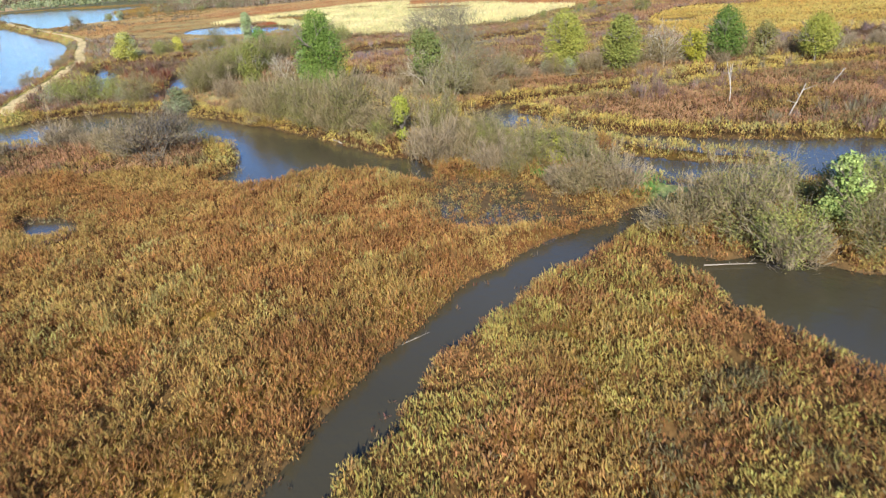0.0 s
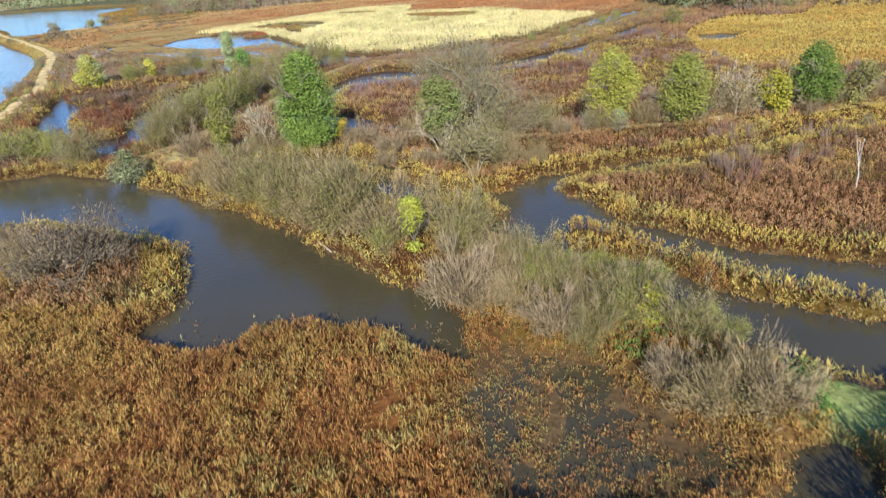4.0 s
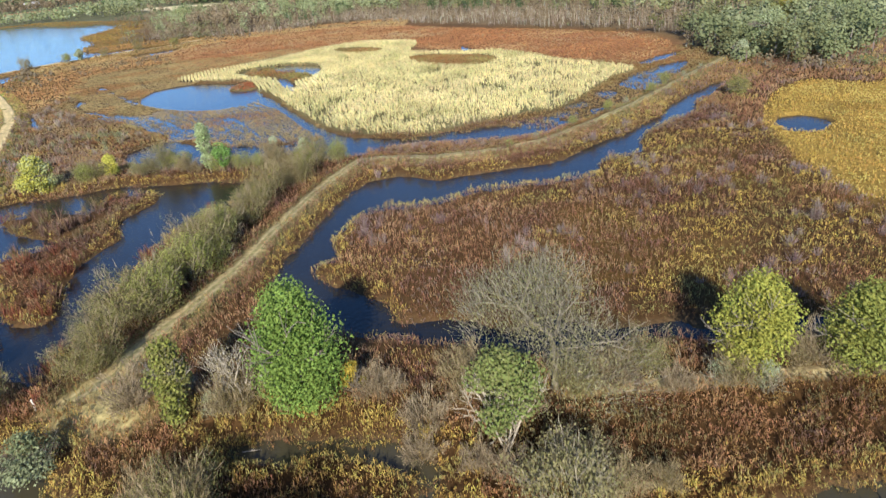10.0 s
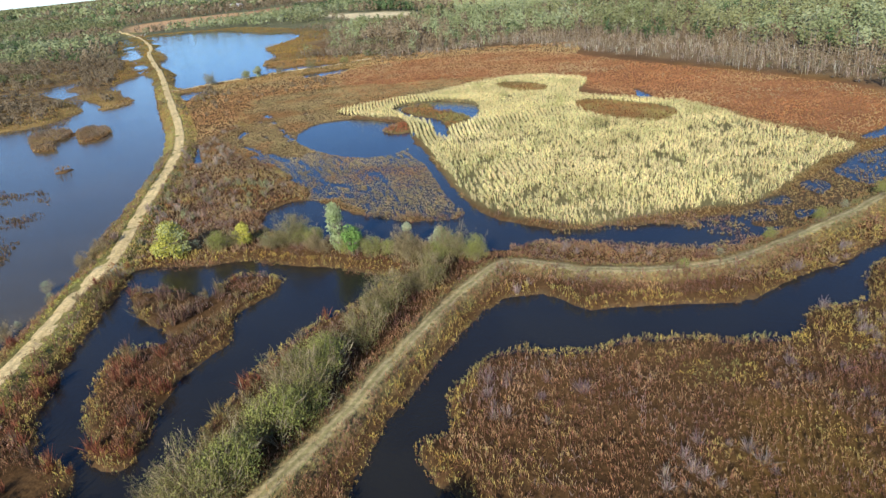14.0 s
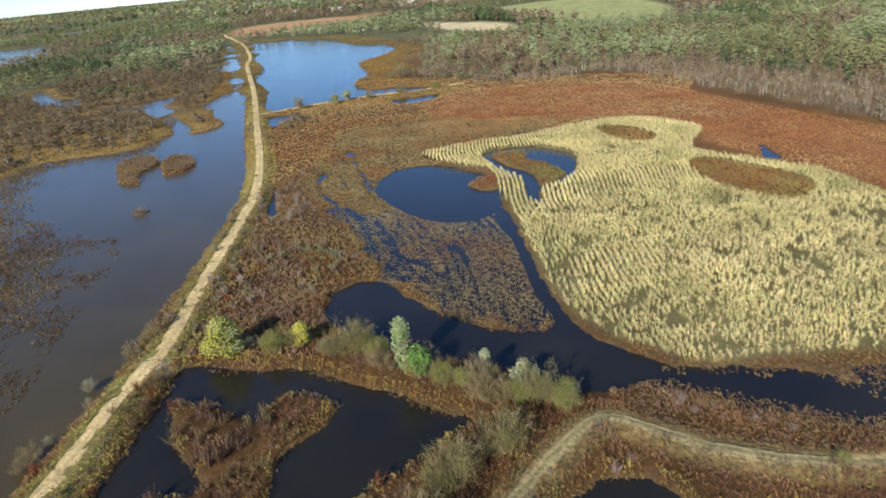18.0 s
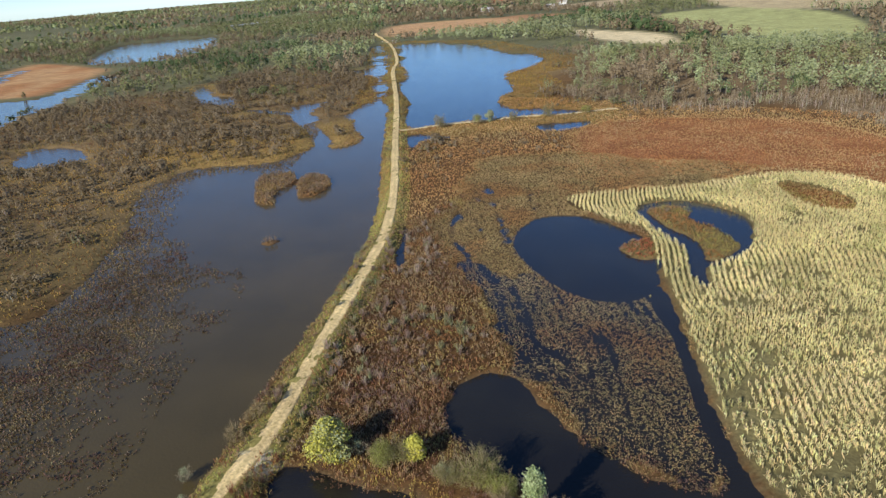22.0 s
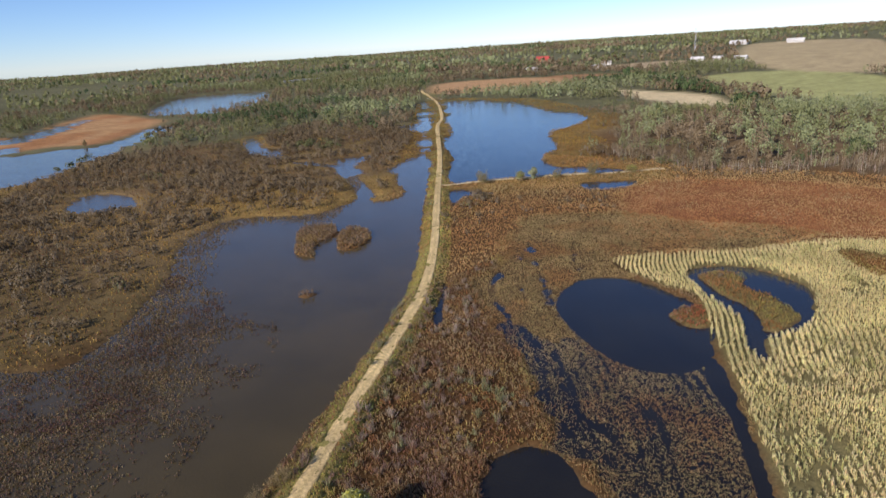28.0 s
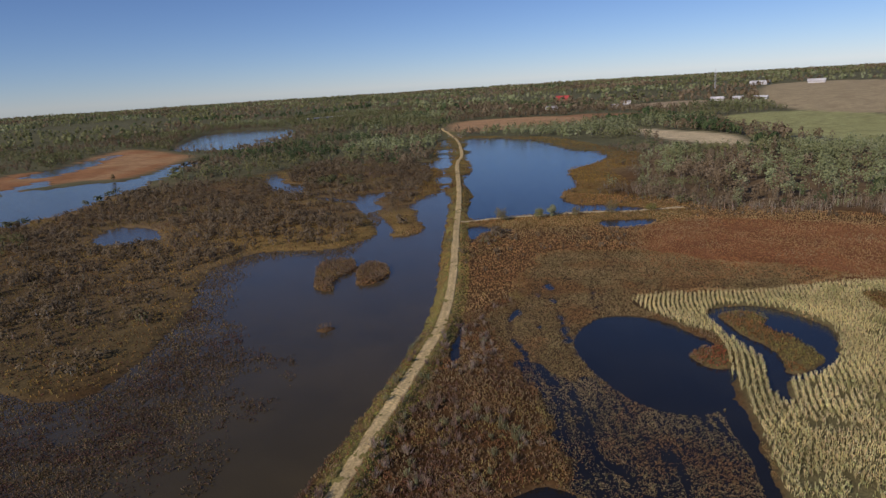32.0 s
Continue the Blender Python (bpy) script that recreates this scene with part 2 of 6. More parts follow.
LAKE_ISLE = [(-166.0, 228.8), (-177.5, 240.4), (-178.8, 247.9), (-167.6, 244.5), (-160.7, 235.3), (-161.5, 229.2)]
BLUE_LAKE = [(-425.0, 594.3), (-428.1, 620.2), (-357.0, 610.1), (-283.3, 554.8), (-249.1, 532.1), (-223.3, 492.0), (-227.0, 452.4), (-194.2, 408.9), (-187.7, 381.4), (-171.8, 360.1), (-153.4, 362.1), (-137.4, 361.0), (-161.4, 340.1), (-178.7, 324.1), (-194.0, 317.3), (-228.3, 356.8), (-313.9, 461.4)]
SPUR_POOL = [(-142.8, 334.9), (-135.0, 340.6), (-124.4, 345.5), (-124.3, 332.8), (-134.5, 325.9)]
TEE_POOL = [(-181.5, 300.1), (-175.7, 306.5), (-162.1, 306.7), (-170.0, 295.7), (-164.5, 282.3)]
SIDE_POOL = [(-306.0, 204.0), (-331.4, 221.9), (-325.7, 232.4), (-292.0, 229.7), (-293.3, 215.9)]
FAR_POOL = [(-759.8, 466.6), (-973.7, 618.5), (-997.2, 691.8), (-902.3, 731.3), (-767.2, 630.2), (-671.6, 509.1), (-710.0, 475.1)]
FAR_STRIP = [(-531.9, 231.1), (-543.1, 254.8), (-533.0, 285.3), (-520.4, 316.7), (-606.6, 401.7), (-591.9, 405.3), (-493.6, 317.5), (-429.9, 251.0), (-406.2, 219.5), (-404.3, 198.2)]
FAR_MARSH = [(-549.4, 235.7), (-565.9, 261.7), (-560.3, 295.1), (-539.8, 325.1), (-635.1, 416.4), (-666.3, 432.5), (-835.7, 453.6), (-807.9, 403.0), (-697.9, 319.9), (-686.1, 270.9)]
HARE_POOL = [(-419.7, 369.5), (-429.2, 380.7), (-373.3, 346.7), (-352.9, 342.8), (-356.0, 330.6)]
GOLD_POOL = [(47.3, 155.7), (50.6, 158.7), (54.6, 157.2), (54.6, 151.7), (50.7, 149.3), (46.9, 150.6)]
REED_POOL = [(-34.9, 46.7), (-34.6, 47.9), (-32.0, 47.4), (-29.8, 46.0), (-28.2, 43.4), (-28.9, 41.8), (-32.0, 43.2)]
CORNER_POOL = [(38.9, 203.1), (45.1, 210.9), (52.7, 214.1), (50.4, 207.4), (41.8, 200.4)]
MEADOW_POOL = [(-1.8, 274), (-1.4, 266), (-0.8, 260.5), (2.6, 260.8), (1.0, 267)]
LEVEE_POOL = [(40.9, 214.4), (46.5, 221.5), (53, 226.5), (57, 227), (52, 221.5), (45.5, 215.5)]
PADDOCK_POOL = [(-105.9, 201.8), (-115.7, 215.8), (-118.9, 222.3), (-111.8, 213.1), (-103.6, 201.4)]
LAKE_CREEKS = [[(-206.9, 280.0), (-229.2, 296.3), (-262.5, 318.4), (-272.7, 333.2), (-278.7, 348.6)], [(-264.6, 320.3), (-281.4, 322.8), (-304.5, 321.6)], [(-422.3, 373.5), (-379.0, 345.9), (-359.1, 346.3), (-330.9, 328.5)]]
FAR_DIKE = [(-393.9, 201.1), (-415.4, 220.8), (-422.2, 241.2), (-464.0, 281.7), (-509.6, 324.5), (-548.2, 367.0), (-601.1, 419.9)]
CORN_FIELD = [(-91.1, 255.1), (-85.2, 263.9), (-66.4, 277.6), (-50.4, 295.5), (-35.0, 300.7), (-17.6, 289.8), (-18.2, 268.2), (-7.0, 259.8), (10.0, 251.5), (17.7, 240.0), (24.8, 225.1), (37.7, 208.5), (31.2, 200.3), (16.8, 179.0), (6.8, 174.4), (-3.8, 169.9), (-10.3, 167.3), (-16.9, 168.5), (-26.6, 173.5), (-35.4, 185.6), (-46.8, 207.8), (-58.4, 229.0), (-66.0, 243.7), (-75.4, 246.3)]
CORN_HOLE = [(-47.1, 287.8), (-39.7, 290.2), (-29.1, 281.0), (-29.9, 271.7), (-39.4, 274.9)]
CORN_GAP = [(-18.2, 253.4), (-13.6, 258.3), (-0.8, 251.6), (7.9, 242.9), (5.7, 232.1), (-1.3, 231.6), (-11.3, 238.2)]
GOLD_MARSH = [(46.9, 158.0), (54.9, 171.9), (66.1, 180.5), (80.3, 176.8), (127.0, 237.1), (152.8, 145.6), (61.7, 114.5), (45.6, 119.9), (41.7, 122.8), (41.5, 133.7), (44.3, 148.8)]
FLOOD_FLAT = [(-128.5, 270.2), (-119.3, 246.2), (-108.0, 223.1), (-96.0, 209.9), (-82.9, 200.6), (-73.9, 191.0), (-66.9, 181.7), (-65.0, 178.2), (-57.9, 178.1), (-50.8, 173.0), (-34.6, 167.9), (-32.6, 175.6), (-45.4, 200.5), (-52.4, 209.6), (-62.4, 213.9), (-80.5, 220.3), (-86.4, 232.4), (-84.2, 248.1), (-88.0, 260.0), (-83.8, 267.6), (-67.5, 282.6), (-54.3, 298.6), (-59.2, 303.6), (-72.2, 302.2), (-91.4, 298.1), (-107.6, 297.7), (-121.9, 292.4), (-132.3, 280.1)]
DRIFT_CHANNELS = [([(-112.0, 235.3), (-107.9, 226.3), (-99.3, 216.7), (-90.0, 211.1), (-80.8, 203.9), (-74.5, 194.5), (-69.3, 188.5), (-58.9, 179.5)], 0.9),
                  ([(-79.4, 206.0), (-71.4, 196.1), (-65.6, 189.5), (-58.6, 186.6), (-52.2, 181.7), (-47.7, 176.9), (-41.8, 172.5), (-36.2, 170.2)], 0.7),
                  ([(-118.3, 258.5), (-102.9, 239.4), (-90.8, 224.4)], 0.45), ([(-64.8, 186.9), (-54.7, 180.3), (-49.0, 173.4)], 0.6), ([(-64.9, 199.6), (-56.7, 195.3), (-51.8, 190.3)], 0.5)]
FLOOD_EDGE = [(-15.9, 160.6), (1.1, 157.8), (18.5, 163.6), (32.2, 175), (47, 198), (46, 207), (37.7, 205.6), (25.4, 190.2), (12.9, 175.6), (0.0, 169.4), (-11.8, 166.6)]
RED_MEADOW = [(-122.5, 333.6), (-98.4, 358.8), (-45.8, 363.8), (-4.9, 323.9), (34.2, 286.5), (56.8, 252.8), (49.5, 215.1), (29.6, 225.0), (14.7, 247.4), (-15.0, 274.2), (-29.7, 301.5), (-54.3, 299.5), (-84.6, 281.3), (-103.6, 291.7)]
ROAD = [(-63.8, 89.2), (-71.1, 109.7), (-75.7, 124.3), (-80.7, 136.8), (-85.3, 150.6), (-95.1, 168.9), (-102.6, 183.4), (-114.0, 205.2), (-123.0, 220.0), (-139.0, 241.7), (-162.9, 271.1), (-188.6, 302.6), (-235.8, 360.4), (-313.0, 450.6), (-356.5, 507.7), (-448.2, 609.1), (-557.3, 712.1)]
SPUR = [(-190.8, 307.3), (-178.4, 320.9), (-158.4, 339.9), (-143.3, 352.2), (-132.0, 362.3), (-122.9, 370.4)]
LEVEE = [(-38.2, 93.2), (-35.8, 96.7), (-34.9, 102.2), (-32.8, 107.7), (-30.4, 116.9), (-27.8, 130.1), (-23.9, 144.8), (-20.2, 152.0), (-15.2, 151.6), (-7.2, 150.5), (0.6, 151.2), (8.6, 154.0), (15.8, 159.9), (26.3, 170.1), (38.1, 183.4), (54.9, 203.1), (73.9, 224.8)]
TREE_BANK = [(-37.7, 92.4), (-30.7, 92.2), (-21.8, 91.6), (-14.8, 90.8), (-7.2, 90.4), (5.3, 90.3), (17.9, 90.2), (28.5, 90.8), (46.7, 92.5), (75.0, 95.5)]
WILLOW_BANK = [(-32.5, 85.2), (-26, 82.4), (-19.6, 76.4), (-14, 70.6), (-8.4, 65.6), (-3, 60.8), (2.6, 56.2), (7, 51.4), (10.2, 47.2), (12.6, 45)]
NORTH_BANK = [(-84.7, 152.6), (-73.6, 153.0), (-61.2, 155.7), (-49.0, 154.9), (-36.8, 153.2), (-24.5, 152.1)]
WEST_BANK = [(-38.7, 94.4), (-38.9, 106.2), (-37.2, 118.3), (-33.4, 132.3), (-28.6, 145.2)]
TUSSOCK = [(-145.4, 198.1), (-143.8, 201.1), (-141.7, 200.5), (-142.3, 197.7)]
WET_WEEDS = [(-2.3, 48.4), (-3, 43), (-0.6, 39), (5, 38), (9.4, 40.4), (6.8, 45.4), (1.4, 51.4)]
TAN_FIELD = [(-395.4, 1428.2), (-253.8, 1020.2), (-126.4, 891.7), (-51.1, 915.2), (-130.5, 1224.6), (-244.7, 1852.4), (-484.0, 1906.2)]
HOME_FIELD = [(-514.2, 1076.9), (-422.0, 1050.8), (-352.2, 1136.7), (-366.7, 1213.1), (-487.7, 1200.3)]
BROWN_STRIP = [(-505.8, 902.6), (-421.9, 915.1), (-416.1, 953.8), (-491.9, 964.1)]
WOOD_EAST = [(-185.9, 466.8), (-149.9, 387.8), (-123.1, 373.3), (-98.1, 370.2), (-80.1, 376.9), (-67.9, 393.4), (-45.5, 382.9), (-4.9, 339.8), (34.1, 295.8), (58.6, 264.9), (62.5, 205.2), (84.6, 188.5), (201.8, 164.9), (564.0, 289.5), (254.4, 776.9), (-35.8, 622.5), (-142.5, 595.2), (-221.1, 551.9)]
BROWN_FIELD = [(-633.4, 842.5), (-516.3, 690.0), (-458.2, 729.5), (-411.3, 804.5), (-503.5, 927.7)]
SAND_FIELD = [(-325.1, 728.7), (-232.4, 626.8), (-167.1, 598.5), (-204.4, 672.2), (-257.7, 702.5)]
GREEN_FIELD = [(-278.5, 875.1), (-200.7, 732.6), (-136.1, 661.7), (-83.5, 620.0), (-54.1, 673.4), (-108.1, 852.1), (-202.2, 951.1)]
WATERS = [NEAR_CREEK, EAST_POND, WEST_POND, MID_CREEK, BACK_POOL, MOAT, WEST_POOL, ROUND_POND, CORN_CANAL, CORN_POND, BIG_LAKE, BLUE_LAKE, SPUR_POOL, TEE_POOL, SIDE_POOL, FAR_POOL, FAR_STRIP, HARE_POOL, GOLD_POOL, REED_POOL, CORNER_POOL, PADDOCK_POOL, MEADOW_POOL, LEVEE_POOL]
ISLANDS = [EAST_MARSH, REED_STRIP, REED_ISLET, POOL_ISLAND, POND_TUFT, CORN_ISLET, LAKE_ISLET, LAKE_ISLE, TUSSOCK]

# ---- arithmetic on the plan ----
dice = np.random.default_rng(7)
LATTICE = dice.random((4, 256, 256))


def ripple(x, y, size, layer=0):
    """Smooth value noise, 0 to 1, with bumps of that size in metres."""
    u, v = x / size + 311.7 * layer, y / size + 71.3 * layer
    i, j = np.floor(u).astype(int), np.floor(v).astype(int)
    f, g = u - i, v - j
    f, g = f * f * (3 - 2 * f), g * g * (3 - 2 * g)
    a = LATTICE[layer % 4]
    i0, i1, j0, j1 = i % 256, (i + 1) % 256, j % 256, (j + 1) % 256
    return (a[i0, j0] * (1 - f) + a[i1, j0] * f) * (1 - g) + (a[i0, j1] * (1 - f) + a[i1, j1] * f) * g


def rounded(points, closed=True, steps=4):
    """A smooth line through the points."""
    p = np.array(points, float)
    p = np.vstack([p[-1:], p, p[:2]]) if closed else np.vstack([2 * p[0] - p[1], p, 2 * p[-1] - p[-2]])
    s = np.linspace(0, 1, steps, endpoint=False)[None, :, None]
    a, b, c, d = (q[:, None, :] for q in (p[:-3], p[1:-2], p[2:-1], p[3:]))
    out = 0.5 * (2 * b + (c - a) * s + (2 * a - 5 * b + 4 * c - d) * s * s + (3 * b - a - 3 * c + d) * s ** 3)
    out = out.reshape(-1, 2)
    return out if closed else np.vstack([out, p[-2]])


def nearest(line, x, y, closed, reach):
    """Distance to a line, and whether inside it, for the places within reach of it."""
    away, inside = np.full(x.shape, 1e3), np.zeros(x.shape, bool)
    lo, hi = line.min(0) - reach, line.max(0) + reach
    near = (x > lo[0]) & (x < hi[0]) & (y > lo[1]) & (y < hi[1])
    u, v = x[near], y[near]
    if not len(u):
        return away, inside
    best, odd = np.full(u.shape, 1e6), np.zeros(u.shape, bool)
    ends = np.roll(line, -1, 0) if closed else line[1:]
    for (ax, ay), (bx, by) in zip(line, ends):
        dx, dy = bx - ax, by - ay
        k = np.clip(((u - ax) * dx + (v - ay) * dy) / (dx * dx + dy * dy + 1e-9), 0, 1)
        best = np.minimum(best, (u - ax - k * dx) ** 2 + (v - ay - k * dy) ** 2)
        if closed and by != ay:
            odd ^= ((ay > v) != (by > v)) & (u < dx * (v - ay) / dy + ax)
    away[near], inside[near] = np.sqrt(best), odd
    return away, inside


SMOOTH = {}


def region(points, x, y, reach=8.0):
    """Signed distance to an outline: negative within."""
    key = id(points)
    if key not in SMOOTH:
        SMOOTH[key] = rounded(points)
    away, inside = nearest(SMOOTH[key], x, y, True, reach)
    return np.where(inside, -away, away)


def along(points, x, y, reach=8.0):
    key = id(points)
    if key not in SMOOTH:
        SMOOTH[key] = rounded(points, False)
    return nearest(SMOOTH[key], x, y, False, reach)[0]


def ease(a, b, v):
    k = np.clip((v - a) / (b - a), 0, 1)
    return k * k * (3 - 2 * k)


def streaks(x, y):
    """Drift lines of the flooded flat, drawn out along the canal."""
    a, b = (0.55 * x - 0.83 * y), (0.83 * x + 0.55 * y)
    bend = b + 5 * np.sin(a / 24) + 5 * (ripple(x, y, 15, 2) - 0.5) + 1.6 * (ripple(x, y, 5, 0) - 0.5)
    return 0.4 * ripple(a / 7, bend, 1.7, 1) + 0.35 * ripple(a / 4, bend, 4.6, 3) + 0.25 * ripple(a / 2, bend, 1.1, 2)


def flooded(x, y):
    """Signed distance to the ragged rim of the flooded flat."""
    return region(FLOOD_FLAT, x, y, 14) + 7 * (ripple(x, y, 10, 1) - 0.5) + 2.5 * (ripple(x, y, 3, 2) - 0.5)


def terrain(x, y):
    """Height of the ground; still water stands at 0."""
    far = np.hypot(x + 20, y - 110)
    h = 0.25 + 0.2 * ripple(x, y, 5, 3) + 0.12 * ripple(x, y, 1.7, 2)
    h = h + 30 * ease(900, 4600, far) + ease(700, 1800, far) * 10 * (ripple(x, y, 420, 1) - 0.3)
    edge = (0.7 + 0.4 * ease(46, 56, y)) * (ripple(x, y, 3.2, 0) - 0.5) + (0.5 + 0.3 * ease(46, 56, y)) * (ripple(x, y, 1.2, 1) - 0.5) + ease(150, 400, far) * (7 * (ripple(x, y, 22, 2) - 0.5) + 6 * (ripple(x, y, 9, 3) - 0.5))
    for shore in WATERS:
        h = np.minimum(h, np.clip(0.55 * (region(shore, x, y) + edge), -0.9, 9))
    h = np.minimum(h, np.clip(0.3 * (along(DITCH_LINE, x, y) - 2.2 + 3.0 * (ripple(x, y, 4.5, 2) - 0.5) + edge), -0.6, 9))
    for line in LAKE_CREEKS:
        h = np.minimum(h, np.clip(0.4 * (along(line, x, y, 14) - 3.6 + 0.5 * edge), -0.6, 9))
    soak = ripple(0.15 * (x - y), x + y, 26, 1)
    h = np.where((region(FAR_MARSH, x, y) < 0) & (soak > 0.66), -0.3, h)
    for isle in ISLANDS:
        h = np.maximum(h, np.clip(-0.55 * (region(isle, x, y) + edge), -0.9, 0.3))
    wet = np.clip(0.6 * (streaks(x, y) - 0.30 - 0.5 * ease(216, 204, y) + 0.1 * ease(254, 264, y)), -0.12, 0.07)
    for line, half in DRIFT_CHANNELS:
        wet = np.minimum(wet, 0.1 * (along(line, x, y) - 0.5 * half + 3.2 * (ripple(x, y, 3, 1) - 0.5)))
    k = ease(1.5, -1.5, flooded(x, y))
    h = h * (1 - k) + k * np.minimum(h, wet)
    k = ease(1.5, -1.5, region(FLOOD_EDGE, x, y))
    h = h * (1 - k) + k * np.minimum(h, -0.1 + 0.3 * (ripple(x, y, 3.5, 2) - 0.35))
    k = ease(1.0, -1.0, region(WET_WEEDS, x, y) + 2.0 * (ripple(x, y, 2.2, 1) - 0.5))
    h = h * (1 - k) + k * np.minimum(h, -0.05 + 0.22 * (ripple(x, y, 1.4, 2) - 0.35))
    for line, crest, half, fall in ((ROAD, 1.2, 1.9, 0.5), (SPUR, 0.7, 1.4, 0.5), (LEVEE, 1.0, 1.2, 0.34), (TREE_BANK, 0.75, 1.2, 0.3), (WILLOW_BANK, 0.5, 1.2, 0.4), (NORTH_BANK, 0.6, 1.6, 0.22), (WEST_BANK, 0.5, 2.0, 0.2)):
        d = along(line, x, y)
        rise = crest - fall * np.maximum(0, d - half) + 0.25 * edge
        h = np.where(d < 7, np.maximum(h, rise), h)
    return h


BROWN = np.array((0.150, 0.080, 0.030))


def cover(x, y):
    """Colour of what grows on the ground there, with the shade under plants put in."""
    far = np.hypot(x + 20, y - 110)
    c = np.empty((*x.shape, 3))
    c[:] = BROWN
    patch = ripple(x, y, 9, 0)[..., None]
    c *= 0.8 + 0.4 * patch

    def lay(colour, k):
        c[:] = c * (1 - k[..., None]) + np.array(colour) * k[..., None] * (0.85 + 0.3 * patch)

    lay((0.17, 0.10, 0.035), ease(82, 76, y) * ease(-60, -50, x))
    lay((0.26, 0.16, 0.028), ease(82, 76, y) * ease(0.5, 0.7, ripple(x, y, 4, 1)) * 0.8)
    lay((0.16, 0.062, 0.020), ease(82, 76, y) * ease(0.55, 0.75, ripple(x, y, 7, 2)) * 0.8)
    lay((0.135, 0.075, 0.030), ease(92, 96, y))
    lay((0.20, 0.12, 0.03), ease(95, 100, y) * ease(0, 8, x) * ease(0.5, 0.72, ripple(x, y, 11, 3)) * 0.5)
    lay((0.42, 0.27, 0.06), ease(2, -2, region(GOLD_MARSH, x, y)))
    lay((0.28, 0.125, 0.05), ease(8, -8, region(RED_MEADOW, x, y, 14)))
    lay((0.21, 0.13, 0.05), ease(2, -2, flooded(x, y)) * 0.8)
    lay((0.20, 0.145, 0.06), ease(-150, -175, x) * ease(300, 250, y + 0.5 * x + 150))
    lay((0.20, 0.14, 0.065), ease(-175, -205, x))
    lay((0.24, 0.15, 0.045), ease(34, 10, region(BLUE_LAKE, x, y, 40)))
    lay((0.29, 0.19, 0.06), ease(-185, -205, x) * 0.9 * ease(0.5, 0.7, ripple(x, y, 45, 1)))
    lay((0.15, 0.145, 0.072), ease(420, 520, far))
    lay((0.18, 0.125, 0.065), ease(6, -6, region(WOOD_EAST, x, y, 14)))
    # darkens the soil colour for the shade under plants, by bands of y
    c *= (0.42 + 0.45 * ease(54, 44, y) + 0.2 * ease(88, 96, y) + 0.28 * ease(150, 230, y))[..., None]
    lay((0.34, 0.17, 0.07), ease(6, -6, region(FAR_MARSH, x, y, 20)))
    lay((0.40, 0.24, 0.11), ease(6, -6, region(FAR_MARSH, x, y, 20)) * ease(0.5, 0.75, ripple(0.2 * (x - y), x + y, 22, 2)))
    lay((0.44, 0.27, 0.13), ease(4, -4, region(BROWN_FIELD, x, y, 20)))
    lay((0.60, 0.49, 0.28), ease(4, -4, region(SAND_FIELD, x, y, 20)))
    lay((0.345, 0.345, 0.135), ease(4, -4, region(GREEN_FIELD, x, y, 20)))
    for field, colour in ((TAN_FIELD, (0.42, 0.335, 0.18)), (HOME_FIELD, (0.40, 0.31, 0.18)), (BROWN_STRIP, (0.34, 0.19, 0.09))):
        lay(colour, ease(4, -4, region(field, x, y, 20)))
    lay((0.15, 0.13, 0.058), ease(1, -1, region(CORN_FIELD, x, y)))
    for isle in (CORN_ISLET, POND_TUFT):
        lay((0.17, 0.13, 0.05), ease(1, -1, region(isle, x, y)))
    for hole in (CORN_HOLE, CORN_GAP):
        lay((0.17, 0.085, 0.03), ease(1, -1, region(hole, x, y)))
    lay((0.22, 0.19, 0.06), ease(4.6, 3.2, along(ROAD, x, y)))
    lay((0.22, 0.17, 0.07), ease(3.0, 1.8, along(LEVEE, x, y)) * 0.8)
    lay((0.36, 0.28, 0.14), ease(1.1, 0.6, along(LEVEE, x, y) + 0.5 * (ripple(x, y, 2, 1) - 0.5)))
    lay((0.34, 0.28, 0.12), ease(4.4, 2.2, np.hypot((x + 34.1) * 0.8, y - 92.2) + 1.6 * (ripple(x, y, 1.5, 1) - 0.5)))
    lay((0.5, 0.42, 0.28), ease(2.4, 1.2, np.hypot((x + 81.5) * 0.6, y - 145) + 1.2 * (ripple(x, y, 1.5, 1) - 0.5)))
    lay((0.50, 0.40, 0.21), ease(1.0, 0.4, np.abs(along(TREE_BANK, x, y)) + 0.6 * (ripple(x, y, 1.8, 2) - 0.5)) * ease(0, 4, x))
    lay((0.09, 0.06, 0.03), ease(0.2, 0.05, terrain(x, y)))
    lay((0.22, 0.255, 0.085), ease(3.2, 1.6, np.hypot(x - 15.1, (y - 44.8) * 0.6)))
    return c

# ---- meshes from arrays ----


def sheet(name, verts, quads, mat, colours=None, smooth=False, parent=None):
    """One mesh object of quads, with a colour for each corner point."""
    me = bpy.data.meshes.new(name)
    n, q = len(verts), len(quads)
    me.vertices.add(n)
    me.vertices.foreach_set("co", np.ascontiguousarray(verts, np.float32).ravel())
    me.loops.add(4 * q)
    me.loops.foreach_set("vertex_index", np.ascontiguousarray(quads, np.int32).ravel())
    me.polygons.add(q)
    me.polygons.foreach_set("loop_start", np.arange(0, 4 * q, 4, dtype=np.int32))
    me.polygons.foreach_set("loop_total", np.full(q, 4, np.int32))
    if smooth:
        me.polygons.foreach_set("use_smooth", np.ones(q, bool))
    if colours is not None:
        a = me.color_attributes.new("tint", "FLOAT_COLOR", "POINT")
        a.data.foreach_set("color", np.hstack([np.clip(colours, 0.003, 0.9), np.ones((n, 1))]).astype(np.float32).ravel())
    me.update(calc_edges=True)
    me.materials.append(mat)
    ob = new(name, me)
    if parent:
        ob.parent = parent
    return ob


